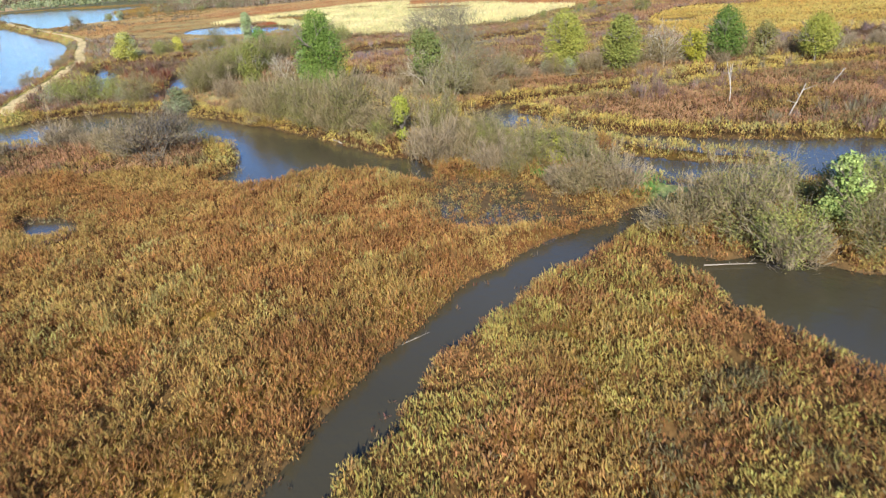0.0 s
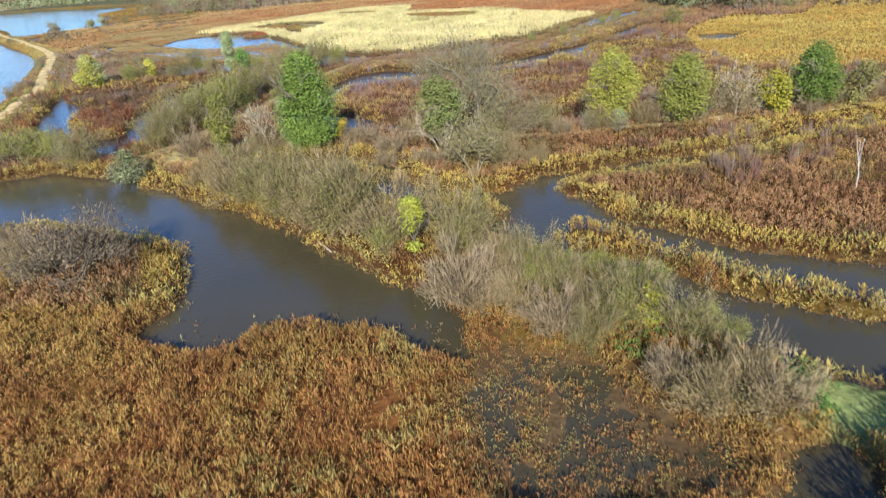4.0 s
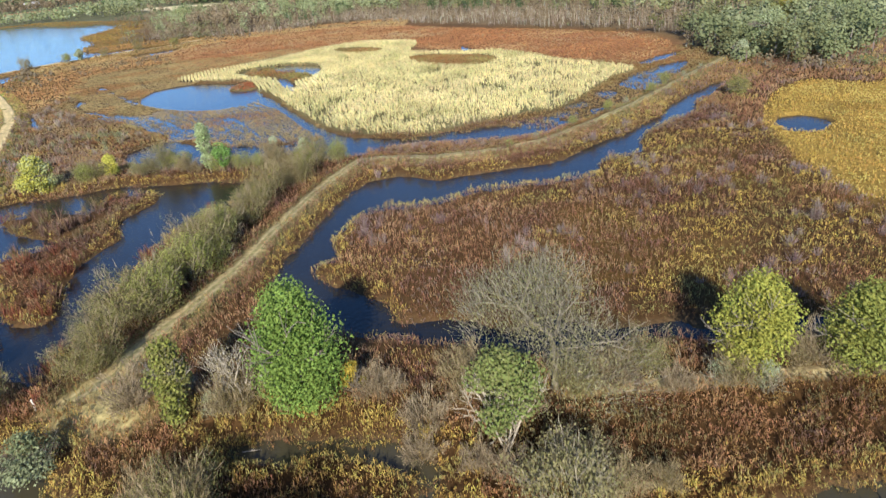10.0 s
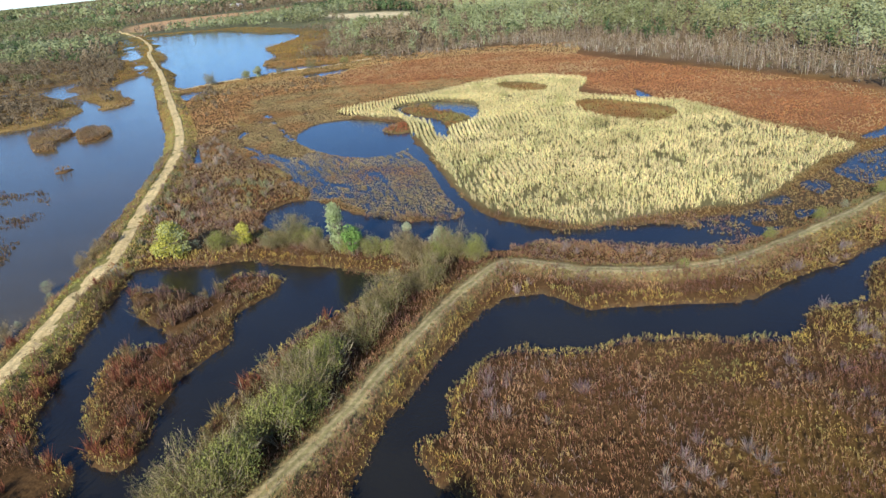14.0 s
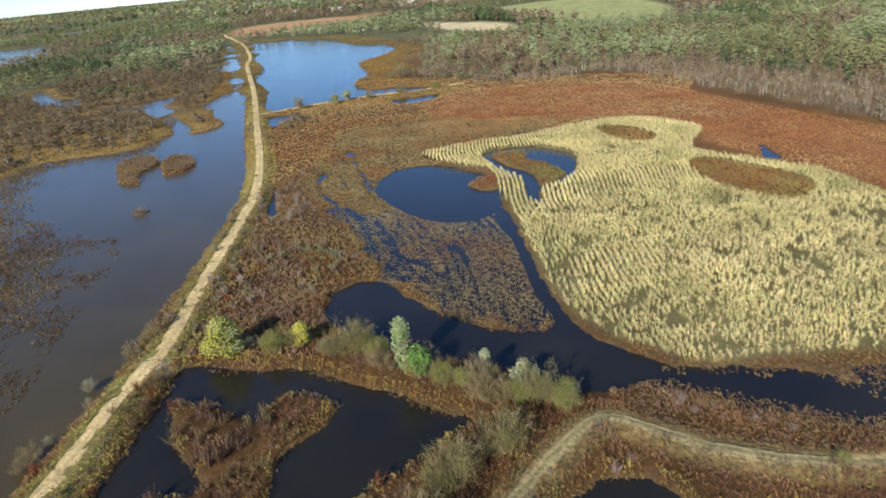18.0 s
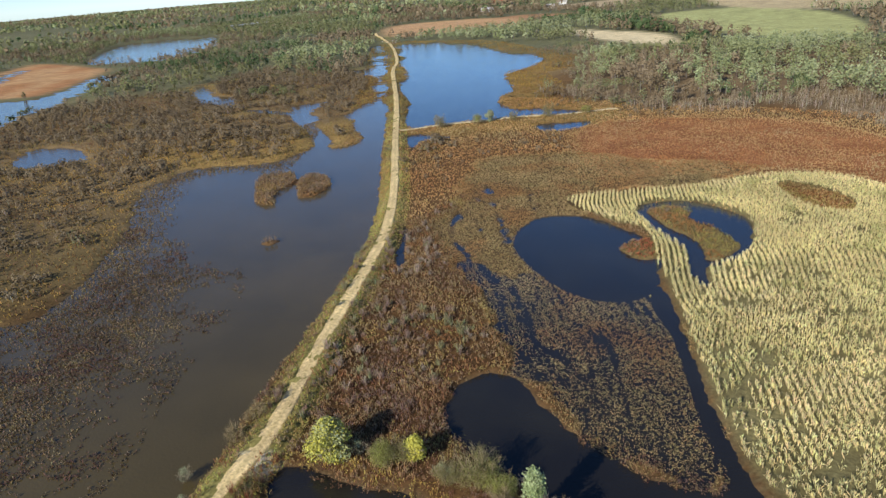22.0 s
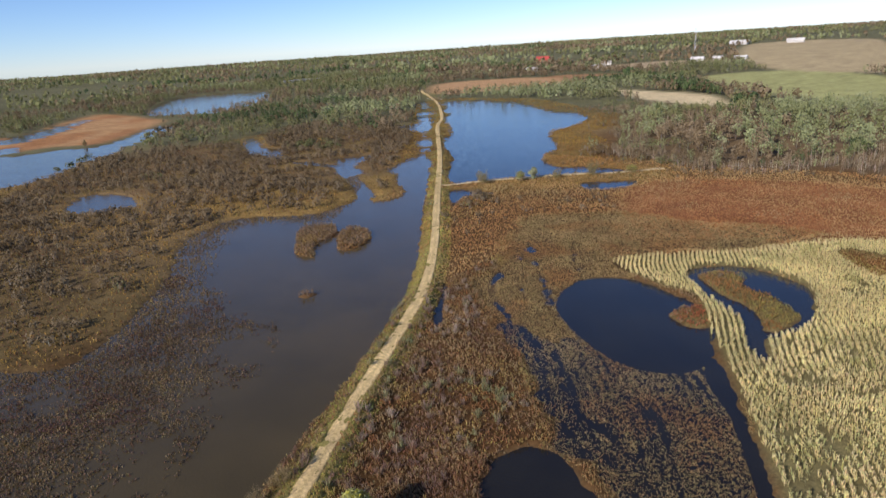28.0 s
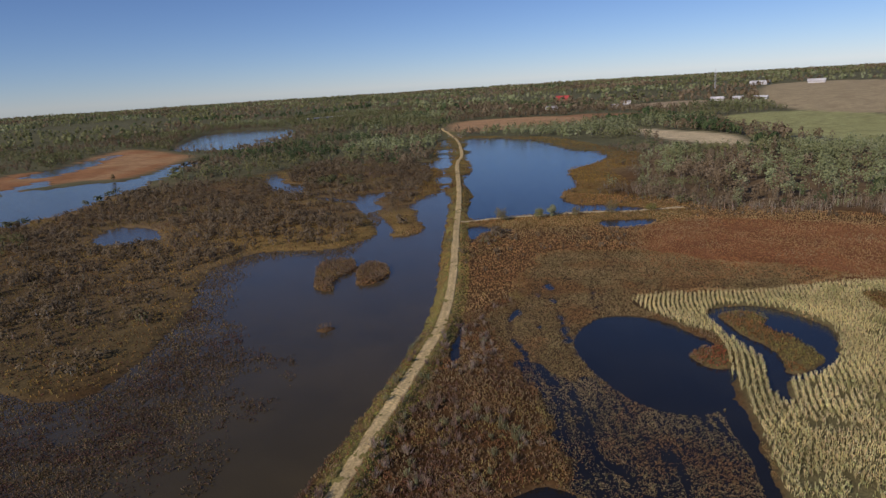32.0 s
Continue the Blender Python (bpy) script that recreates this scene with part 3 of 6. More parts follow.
def steps_out(lo, hi, step, grow_lo, grow_hi, end_lo, end_hi):
    mid = list(np.arange(lo, hi, step))
    a, s = [], step
    while (a[-1] if a else lo) > end_lo:
        s *= grow_lo
        a.append((a[-1] if a else lo) - s)
    b, s = [], step
    while (b[-1] if b else mid[-1]) < end_hi:
        s *= grow_hi
        b.append((b[-1] if b else mid[-1]) + s)
    return np.array(a[::-1] + mid + b)


gx = steps_out(-112, 70, 1.0, 1.028, 1.07, -4900, 4900)
gy = steps_out(8, 262, 1.0, 1.2, 1.028, -4900, 4900)
X, Y = np.meshgrid(gx, gy)
X, Y = X.ravel(), Y.ravel()
i = np.arange(len(gx) * len(gy)).reshape(len(gy), len(gx))
quads = np.stack([i[:-1, :-1], i[:-1, 1:], i[1:, 1:], i[1:, :-1]], -1).reshape(-1, 4)
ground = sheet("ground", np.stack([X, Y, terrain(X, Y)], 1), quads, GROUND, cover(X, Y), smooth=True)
tagged(ground, "autumn marshland with muddy shores, levees and far fields", "ground", kind="structure")


def track(name, label, line, half, pale, grassy, rut, lift):
    """A gravel track on its bank: crowned, with two worn wheel lines and a ragged rim that runs into the soil."""
    p = rounded(line, False, 10)
    way = np.gradient(p, axis=0)
    way /= np.linalg.norm(way, axis=1, keepdims=True)
    over = np.stack([-way[:, 1], way[:, 0]], 1)
    prof = np.array([-1.25, -1.0, -0.72, -0.45, -0.15, 0.15, 0.45, 0.72, 1.0, 1.25])
    sink = np.array([-1.0, -0.05, 0.0, -0.03, 0.02, 0.02, -0.03, 0.0, -0.05, -1.0])
    wave = 1 + 0.3 * (ripple(p[:, 0], p[:, 1], 5, 1) - 0.5)[:, None] + 0.035 * dice.uniform(-1, 1, (len(p), len(prof)))
    at = p[:, None, :] + over[:, None, :] * (prof[None, :] * wave * half)[..., None]
    z = terrain(p[:, 0], p[:, 1])[:, None] + lift + sink[None, :]
    v = np.concatenate([at, z[..., None]], -1).reshape(-1, 3)
    worn = np.clip(np.exp(-((np.abs(prof) - 0.5) / 0.28) ** 2), 0, 1)[None, :] ** rut
    worn = worn * (0.75 + 0.5 * ripple(at[..., 0], at[..., 1], 2.5, 2))
    worn = np.clip(worn, 0, 1)[..., None]
    c = (np.array(grassy) * (1 - worn) + np.array(pale) * worn) * (0.85 + 0.3 * ripple(at[..., 0], at[..., 1], 1.1, 3))[..., None]
    n, m = len(p), len(prof)
    i = np.arange(n * m).reshape(n, m)
    q = np.stack([i[:-1, :-1], i[:-1, 1:], i[1:, 1:], i[1:, :-1]], -1).reshape(-1, 4)[:, ::-1]
    return tagged(sheet(name, v, q, GROUND, c.reshape(-1, 3), smooth=True), label, "road", kind="structure")


track("road", "pale gravel road on a bank between the lake and the paddock", ROAD, 1.3, (0.60, 0.455, 0.225), (0.44, 0.34, 0.145), 0.5, 0.06)
track("road_spur", "pale gravel spur on a causeway", SPUR, 1.1, (0.56, 0.45, 0.27), (0.44, 0.36, 0.19), 0.5, 0.12)
track("levee_track", "grassy two-rut track on the levee", LEVEE, 0.9, (0.35, 0.28, 0.15), (0.22, 0.195, 0.08), 1.2, 0.05)
track("bank_path", "bleached grass path along the tree bank", TREE_BANK[5:], 0.7, (0.46, 0.37, 0.19), (0.40, 0.31, 0.14), 0.4, 0.0)


def pool(name, label, outline, mat):
    me = bpy.data.meshes.new(name)
    me.from_pydata([(x, y, 0.0) for x, y in outline], [], [list(range(len(outline)))])
    me.materials.append(mat)
    return tagged(new(name, me), label, "water", kind="structure")


# the road and the tree bank part the silty lake, the marsh pools and the clear water
FAR_DIVIDE = [(-893.2, 1097.3), (-557.3, 712.1), (-448.2, 609.1), (-356.5, 507.7), (-236.2, 360.4), (-163.7, 271.1), (-114.8, 205.2), (-86.1, 150.6), (-71.1, 109.7), (-63.8, 95.3)]
NEAR_DIVIDE = [(-63.8, 95.3), (-37.7, 92.6), (5.2, 91.5), (46.7, 93.5), (165.7, 95.5)]
pool("water_lake", "muddy brown flood water with a faint sky sheen", FAR_DIVIDE + [(-70, 70), (-70, -60), (-1300, -60), (-1300, 1080)], MUDDY)
pool("water_marsh", "grey-blue marsh water in the creek and ponds", NEAR_DIVIDE + [(160, -60), (-70, -60), (-70, 70)], MARSH)
pool("water_north", "clear dark water that mirrors the blue sky", [(160, 1080)] + NEAR_DIVIDE[::-1] + FAR_DIVIDE[::-1][1:], CLEAR)

# ---- what grows everywhere: reeds, brush and grass ----


def spread_over(x0, x1, y0, y1, per_m2):
    n = int((x1 - x0) * (y1 - y0) * per_m2)
    return dice.uniform(x0, x1, n), dice.uniform(y0, y1, n)


def blades(base, height, width, lean, spread, k, colour, vary=0.3, rise=0.0, under=None):
    """k narrow leaves from each base point, leaning outward; corner points, quads and colours."""
    n = len(base) * k
    at = np.repeat(base, k, 0)
    h = np.repeat(height, k) * dice.uniform(0.55, 1.15, n)
    w = np.repeat(width, k) * dice.uniform(0.6, 1.3, n)
    turn, tilt = dice.uniform(0, 2 * np.pi, n), np.abs(dice.normal(0, lean, n)).clip(0, 1.4)
    way = np.stack([np.sin(tilt) * np.cos(turn), np.sin(tilt) * np.sin(turn), np.cos(tilt)], 1)
    r, a = spread * np.sqrt(dice.random(n)), dice.uniform(0, 2 * np.pi, n)
    at = at + np.stack([r * np.cos(a), r * np.sin(a), np.zeros(n)], 1)
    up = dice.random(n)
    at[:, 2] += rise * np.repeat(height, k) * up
    f = dice.uniform(0, 2 * np.pi, n)
    side = np.stack([np.cos(f), np.sin(f), dice.uniform(-0.4, 0.4, n)], 1) * (w / 2)[:, None]
    mid = at + way * (h * 0.55)[:, None]
    v = np.stack([at, mid + side, at + way * h[:, None], mid - side], 1).reshape(-1, 3)
    c = np.repeat(colour, k, 0)
    # lower leaves turn rust, which also paints in the shade between plants
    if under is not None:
        low_leaf = (ease(0.75, 0.15, up + dice.normal(0, 0.12, n)))[:, None]
        c = c * (1 - low_leaf) + np.array(under) * low_leaf
    c = c * (1 + vary * dice.uniform(-1, 1, (n, 1))) * (1 + 0.12 * dice.uniform(-1, 1, (n, 3)))
    return v, np.arange(4 * n).reshape(n, 4), np.repeat(c, 4, 0)


def joined(pieces):
    at, v, q, c = 0, [], [], []
    for a, b, d in pieces:
        v.append(a), q.append(b + at), c.append(d)
        at += len(a)
    return np.vstack(v), np.vstack(q), np.vstack(c)


def bare_ground(x, y):
    """1 on tracks and in the corn, where nothing else grows."""
    k = (along(ROAD, x, y) < 1.3 + dice.uniform(-0.2, 0.5, len(x))) | (along(LEVEE, x, y) < 0.75 + dice.uniform(-0.2, 0.5, len(x))) | (along(SPUR, x, y) < 1.3) | ((along(TREE_BANK, x, y) < 0.75 * dice.random(len(x)) + 0.2) & (x > 1)) | (np.hypot((x + 34.1) * 0.8, y - 92.2) < 2.6 * dice.random(len(x)) + 0.6)
    corn = (region(CORN_FIELD, x, y) < 0) & (region(CORN_POND, x, y) > 0) & (region(CORN_HOLE, x, y) > 0) & (region(CORN_GAP, x, y) > 0)
    return k | corn


def growth(name, label, box, per_m2, k, tall, wide, lean, spread, gain=1.5, mat=STRAW, where=None, mute=1.0, low=0.02):
    x, y = spread_over(*box, per_m2)
    z = terrain(x, y)
    keep = (z > low + 0.10 * dice.random(len(x))) & ~bare_ground(x, y)
    if where is not None:
        keep &= where(x, y)
    x, y, z = x[keep], y[keep], z[keep]
    c = cover(x, y) * gain
    size = 0.75 + 0.5 * ripple(x, y, 2.5, 1)
    v, q, c = blades(np.stack([x, y, z - 0.03], 1), tall * size, np.full(len(x), wide), lean, spread, k, c, 0.35)
    return sheet(name, v, q, mat, c)


GOLD, LIME, RUST, PLUM, OLIVE = (0.41, 0.275, 0.085), (0.385, 0.315, 0.105), (0.26, 0.135, 0.062), (0.185, 0.11, 0.075), (0.215, 0.18, 0.08)


def mixed(x, y, parts):
    """Colours drawn from several plants that grow in drifts: (colour, share, drift size)."""
    score = np.stack([share + 0.9 * ripple(x, y, size, i + 1) + 0.38 * dice.random(len(x)) for i, (c, share, size) in enumerate(parts)])
    return np.array([c for c, *_ in parts])[score.argmax(0)]


def shore(x, y):
    """Distance to the nearest open water round the inner marsh."""
    d = np.full(len(x), 50.0)
    for r in (WEST_POND, MID_CREEK, BACK_POOL, EAST_MARSH, REED_STRIP, REED_ISLET, MOAT, WEST_POOL, POOL_ISLAND):
        d = np.minimum(d, np.abs(region(r, x, y)))
    return d



def reed_bed(name, label, box, per_m2, k, tall, wide, parts, where=None, lean=0.55, low=-0.04, spread=0.16, bare=True, rise=0.7, fringe=(), clump=0.0, under=None):
    x, y = spread_over(*box, per_m2)
    z = terrain(x, y)
    keep = z > low + 0.06 * dice.random(len(x))
    if bare:
        keep &= ~bare_ground(x, y)
    if where is not None:
        keep &= where(x, y, z)
    x, y, z = x[keep], y[keep], z[keep]
    c = mixed(x, y, parts)
    if fringe:
        wet = shore(x, y) + 1.8 * (ripple(x, y, 2.6, 2) - 0.4) + 0.5 * dice.random(len(x)) < fringe[0]
        c[wet] = mixed(x[wet], y[wet], fringe[1])
    if clump:
        tuft = ripple(x, y, clump, 3) + 0.45 * ripple(x, y, 2.6 * clump, 0)
        keep = tuft + 0.35 * dice.random(len(x)) > 0.52
        x, y, z, c, tuft = x[keep], y[keep], z[keep], c[keep], tuft[keep]
        c = c * (0.8 + 0.4 * ripple(x, y, 1.7 * clump, 1))[:, None]
    size = (0.65 + 0.5 * ripple(x, y, 1.3, 1) + 0.35 * ripple(x, y, 6, 2)) * (0.6 + 0.6 * tuft if clump else 1.0) * np.maximum(ease(-0.5, 0.3, z), 0.6)
    z = np.maximum(z, -0.02)
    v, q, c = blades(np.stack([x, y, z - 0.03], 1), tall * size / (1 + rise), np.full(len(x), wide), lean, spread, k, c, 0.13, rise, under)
    ob = sheet(name, v, q, STRAW, c)
    return tagged(ob, label, "reeds", kind="stuff")


def fan(slope=0.9, wide=9.0):
    """Inside the wedge of marsh that spreads out ahead of the start."""
    return lambda x, y, z: np.abs(x) < wide + slope * y


REED = [(GOLD, 0.22, 3.0), (LIME, -0.06, 2.2), ((0.37, 0.195, 0.066), 0.22, 4.0), (PLUM, -0.3, 1.6), ((0.385, 0.25, 0.076), 0.12, 1.0)]
YELLOW_REED = [(GOLD, 0.2, 3.0), ((0.42, 0.34, 0.095), 0.16, 2.4), ((0.36, 0.195, 0.072), 0.14, 4.0), (PLUM, -0.4, 1.6), (OLIVE, -0.1, 2.0)]
BRUSH = [((0.355, 0.205, 0.105), 0.22, 6.0), ((0.245, 0.135, 0.092), 0.12, 4.0), ((0.44, 0.32, 0.11), 0.07, 4.5), ((0.275, 0.195, 0.15), 0.12, 5.0), ((0.40, 0.26, 0.135), 0.14, 3.0)]
EDGE = [((0.54, 0.42, 0.11), 0.25, 3.0), ((0.50, 0.35, 0.09), 0.15, 2.0), ((0.42, 0.36, 0.12), 0.15, 2.5)]


def adrift(x, y, z):
    """Where weeds lie on the flooded flat: former crop rows, broken by channels of open water."""
    k = (flooded(x, y) < 1.5) & (region(ROUND_POND, x, y) > 0) & (region(CORN_CANAL, x, y) > 0)
    rows = np.sin((0.83 * x + 0.55 * y + 5 * np.sin((0.55 * x - 0.83 * y) / 24)) * 2 * np.pi / 1.9)
    k &= streaks(x, y) + 0.13 * rows + 0.32 * dice.random(len(x)) > 0.43 + 0.03 * ease(214, 198, y) - 0.06 * ease(254, 264, y)
    for line, half in DRIFT_CHANNELS:
        k &= along(line, x, y) + 1.6 * (ripple(x, y, 3, 1) - 0.5) + 1.6 * (dice.random(len(x)) - 0.4) > half
    return k


turf = lambda x, y: np.hypot(x - 15.1, (y - 44.8) * 0.6) < 2.2
creek_east = lambda x, y: x > np.interp(y, [7, 17, 24, 30, 36, 45], [-5, -5, -1, 3.5, 10, 14])
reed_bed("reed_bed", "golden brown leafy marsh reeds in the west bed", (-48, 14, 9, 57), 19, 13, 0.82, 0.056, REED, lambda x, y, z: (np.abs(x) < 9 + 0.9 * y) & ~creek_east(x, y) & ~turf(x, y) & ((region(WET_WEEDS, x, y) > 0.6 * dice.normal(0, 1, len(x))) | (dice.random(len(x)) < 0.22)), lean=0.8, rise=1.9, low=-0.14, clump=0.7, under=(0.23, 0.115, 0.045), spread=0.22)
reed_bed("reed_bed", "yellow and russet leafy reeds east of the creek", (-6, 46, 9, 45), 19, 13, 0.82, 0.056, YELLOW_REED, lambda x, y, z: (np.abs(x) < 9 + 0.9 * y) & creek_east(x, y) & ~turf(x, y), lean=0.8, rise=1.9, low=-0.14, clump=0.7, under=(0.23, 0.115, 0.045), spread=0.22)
reed_bed("wet_weeds", "thin olive weeds standing in shallow water", (-4, 11, 36, 53), 9, 9, 0.6, 0.05, [((0.26, 0.21, 0.085), 0.25, 2.0), ((0.32, 0.26, 0.09), 0.15, 3.0), ((0.30, 0.17, 0.07), 0.05, 1.5)], lambda x, y, z: (region(WET_WEEDS, x, y) < 0.4) & (ripple(x, y, 1.1, 0) > 0.4), lean=1.0, rise=2.0, low=-0.3)
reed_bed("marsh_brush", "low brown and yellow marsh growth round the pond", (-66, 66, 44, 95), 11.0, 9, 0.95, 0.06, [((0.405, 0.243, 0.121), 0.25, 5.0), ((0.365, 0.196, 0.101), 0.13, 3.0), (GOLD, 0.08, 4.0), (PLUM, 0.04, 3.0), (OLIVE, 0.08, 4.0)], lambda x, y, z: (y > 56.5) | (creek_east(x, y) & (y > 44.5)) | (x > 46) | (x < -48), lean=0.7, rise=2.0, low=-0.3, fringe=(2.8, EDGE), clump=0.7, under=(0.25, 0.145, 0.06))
def yellowed(x, y):
    """Patches of ochre sedge, thicker towards the golden marsh."""
    near = ease(-12, 24, x) * ease(100, 112, y) * ease(0, 8, x + 20)
    return ripple(x, y, 9, 2) + 0.5 * ripple(x, y, 2.5, 1) + 0.15 * dice.random(len(x)) > 1.2 - 0.46 * near


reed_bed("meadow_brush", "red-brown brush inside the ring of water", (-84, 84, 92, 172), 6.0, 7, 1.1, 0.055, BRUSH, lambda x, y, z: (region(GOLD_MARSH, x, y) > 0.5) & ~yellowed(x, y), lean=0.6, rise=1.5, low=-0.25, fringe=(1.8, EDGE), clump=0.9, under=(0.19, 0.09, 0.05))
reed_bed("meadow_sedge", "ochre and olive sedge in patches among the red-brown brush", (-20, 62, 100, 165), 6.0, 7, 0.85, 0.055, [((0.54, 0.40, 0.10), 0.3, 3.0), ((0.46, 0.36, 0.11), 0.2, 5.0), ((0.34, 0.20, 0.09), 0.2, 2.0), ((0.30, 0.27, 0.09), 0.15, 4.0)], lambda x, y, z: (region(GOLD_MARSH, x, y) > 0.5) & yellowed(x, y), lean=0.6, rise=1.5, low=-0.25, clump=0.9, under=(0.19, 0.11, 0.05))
reed_bed("paddock_brush", "dark russet brush beside the gravel road", (-120, -64, 142, 262), 3.6, 5, 0.85, 0.12, [((0.312, 0.211, 0.105), 0.2, 6.0), ((0.312, 0.168, 0.076), 0.1, 4.0), ((0.320, 0.236, 0.126), 0.14, 3.0), ((0.379, 0.286, 0.105), 0.06, 7.0), ((0.202, 0.126, 0.084), 0.04, 4.0)], lambda x, y, z: flooded(x, y) > 0, lean=0.6)
reed_bed("gold_marsh", "even golden yellow marsh grass", (38, 120, 108, 220), 3.6, 4, 0.6, 0.1, [((0.515, 0.364, 0.095), 0.3, 8.0), ((0.504, 0.392, 0.112), 0.3, 5.0), ((0.515, 0.325, 0.090), 0.1, 10.0)], lambda x, y, z: region(GOLD_MARSH, x, y) < 0.5)
reed_bed("drift_weeds", "tan weeds in drift lines on the flooded flat", (-136, -30, 164, 310), 14.0, 3, 0.45, 0.13, [((0.405, 0.299, 0.135), 0.2, 9.0), ((0.357, 0.271, 0.121), 0.15, 5.0), ((0.386, 0.223, 0.091), 0.08, 14.0)], adrift, lean=0.8, low=-0.9)
reed_bed("edge_weeds", "thin tan weeds on the wet corn margin", (-20, 70, 150, 262), 4.5, 4, 0.6, 0.13, [((0.330, 0.237, 0.099), 0.2, 5.0), ((0.275, 0.198, 0.088), 0.15, 3.0), ((0.308, 0.187, 0.083), 0.05, 4.0)], lambda x, y, z: (region(CORN_FIELD, x, y, 40) < 30) & (region(FLOOD_FLAT, x, y) > 0) & (region(RED_MEADOW, x, y) > 0) & (region(GOLD_MARSH, x, y) > 0) & ((x > -20) & (y - 1.15 * x > 132 - 12)) & ((z > 0) | (region(FLOOD_EDGE, x, y) < 1) & (streaks(x * 0.8, y) + 0.3 * dice.random(len(x)) > 0.6)), lean=0.6, low=-0.9)
# both far meadows are coloured lighter and paler to stand in for haze
reed_bed("far_meadow", "rust red and brown wet meadow behind the corn", (-200, 64, 205, 385), 2.0, 4, 0.6, 0.2, [((0.47, 0.32, 0.14), 0.25, 20.0), ((0.48, 0.28, 0.115), 0.2, 25.0), ((0.44, 0.33, 0.155), 0.15, 12.0)], lambda x, y, z: (region(RED_MEADOW, x, y) > -2) & (flooded(x, y) > 0) & ((x < -120) | (y > 255)) & (x > -200 + 0.0 * y) & (along(ROAD, x, y, 40) < 900), lean=0.5)
reed_bed("red_meadow", "rust red sedge meadow", (-128, 60, 214, 370), 2.0, 4, 0.5, 0.2, [((0.42, 0.205, 0.085), 0.24, 25.0), ((0.45, 0.29, 0.13), 0.24, 18.0), ((0.38, 0.20, 0.09), 0.19, 9.0), ((0.42, 0.32, 0.16), 0.0, 14.0)], lambda x, y, z: region(RED_MEADOW, x, y) < 0, lean=0.5)
reed_bed("lake_marsh", "brown and olive marsh beyond the lake", (-430, -150, 118, 440), 0.6, 3, 0.9, 0.3, [((0.23, 0.145, 0.065), 0.2, 30.0), ((0.24, 0.18, 0.065), 0.15, 22.0), ((0.38, 0.25, 0.075), 0.12, 40.0), ((0.19, 0.11, 0.06), 0.12, 15.0)], lambda x, y, z: x + 0.75 * y < 60, lean=0.5)
reed_bed("verge_grass", "yellow-green grass on the road banks", (-205, -55, 84, 322), 4.0, 4, 0.5, 0.12, [((0.475, 0.438, 0.112), 0.25, 6.0), ((0.375, 0.388, 0.106), 0.2, 4.0), ((0.413, 0.288, 0.112), 0.1, 3.0)], lambda x, y, z: (along(ROAD, x, y) > 1.3) & (along(ROAD, x, y) < 4.6))
reed_bed("levee_grass", "dry straw-coloured grass on the levee", (-40, 76, 88, 228), 6, 4, 0.5, 0.09, [((0.246, 0.217, 0.089), 0.2, 5.0), ((0.208, 0.200, 0.081), 0.15, 3.0), ((0.255, 0.153, 0.068), -0.1, 4.0)], lambda x, y, z: (along(LEVEE, x, y) > 0.8) & (along(LEVEE, x, y) < 2.5 + 1.6 * (ripple(x, y, 4, 1) - 0.5)))
reed_bed("bank_grass", "bleached grass along the tree bank", (-36, 72, 86, 94), 7, 4, 0.45, 0.08, [((0.42, 0.32, 0.13), 0.2, 3.0), ((0.34, 0.22, 0.06), 0.1, 2.0)], lambda x, y, z: along(TREE_BANK, x, y) < 1.4)


def floating(name, label, box, per_m2, where, tall, wide, parts):
    x, y = spread_over(*box, per_m2)
    z = terrain(x, y)
    keep = (z < 0.0) & where(x, y)
    x, y = x[keep], y[keep]
    v, q, c = blades(np.stack([x, y, np.full(len(x), -0.02)], 1), np.full(len(x), tall), np.full(len(x), wide), 0.95, wide * 2, 4, mixed(x, y, parts), 0.35)
    return tagged(sheet(name, v, q, STRAW, c), label, "weeds", kind="stuff")


FADED = [((0.20, 0.13, 0.07), 0.2, 4.0), ((0.24, 0.18, 0.09), 0.1, 2.0), ((0.18, 0.09, 0.06), 0.1, 6.0)]
floating("weed_bed", "faded floating weeds on the open lake", (-190, -94, 84, 190), 6.5, lambda x, y: dice.random(len(x)) + 0.7 * (ripple(x, y, 8, 1) - 0.5) + 0.5 * (ripple(x, y, 2.4, 2) - 0.5) > 0.12 + 0.78 * ease(-22, 4, region(WEED_BED, x, y, 30)) + 9 * (region(WEED_BED, x, y, 30) > 6), 0.42, 0.2, [((0.15, 0.105, 0.065), 0.2, 9.0), ((0.22, 0.16, 0.085), 0.1, 5.0), ((0.14, 0.085, 0.062), 0.1, 7.0)])
floating("shore_weeds", "thin grey-tan weeds standing off the reed edge", (-36, 2, 46, 72), 5.0, lambda x, y: (region(WEST_POND, x, y) > -5.5 * dice.random(len(x)) ** 2) & (y < 58 + 0.3 * (-x - 20)) & (ripple(x, y, 1.6, 1) + 0.5 * dice.random(len(x)) > 0.75), 0.42, 0.06, [((0.30, 0.23, 0.12), 0.2, 4.0), ((0.34, 0.28, 0.15), 0.1, 2.0), ((0.26, 0.18, 0.10), 0.1, 6.0)])
floating("shore_weeds", "thin floating weeds along the creek", (-8, 66, 9, 92), 2.0, lambda x, y: (terrain(x, y) > -0.5) & (ripple(x, y, 2.0, 1) + 0.5 * dice.random(len(x)) > 0.95), 0.3, 0.07, FADED)
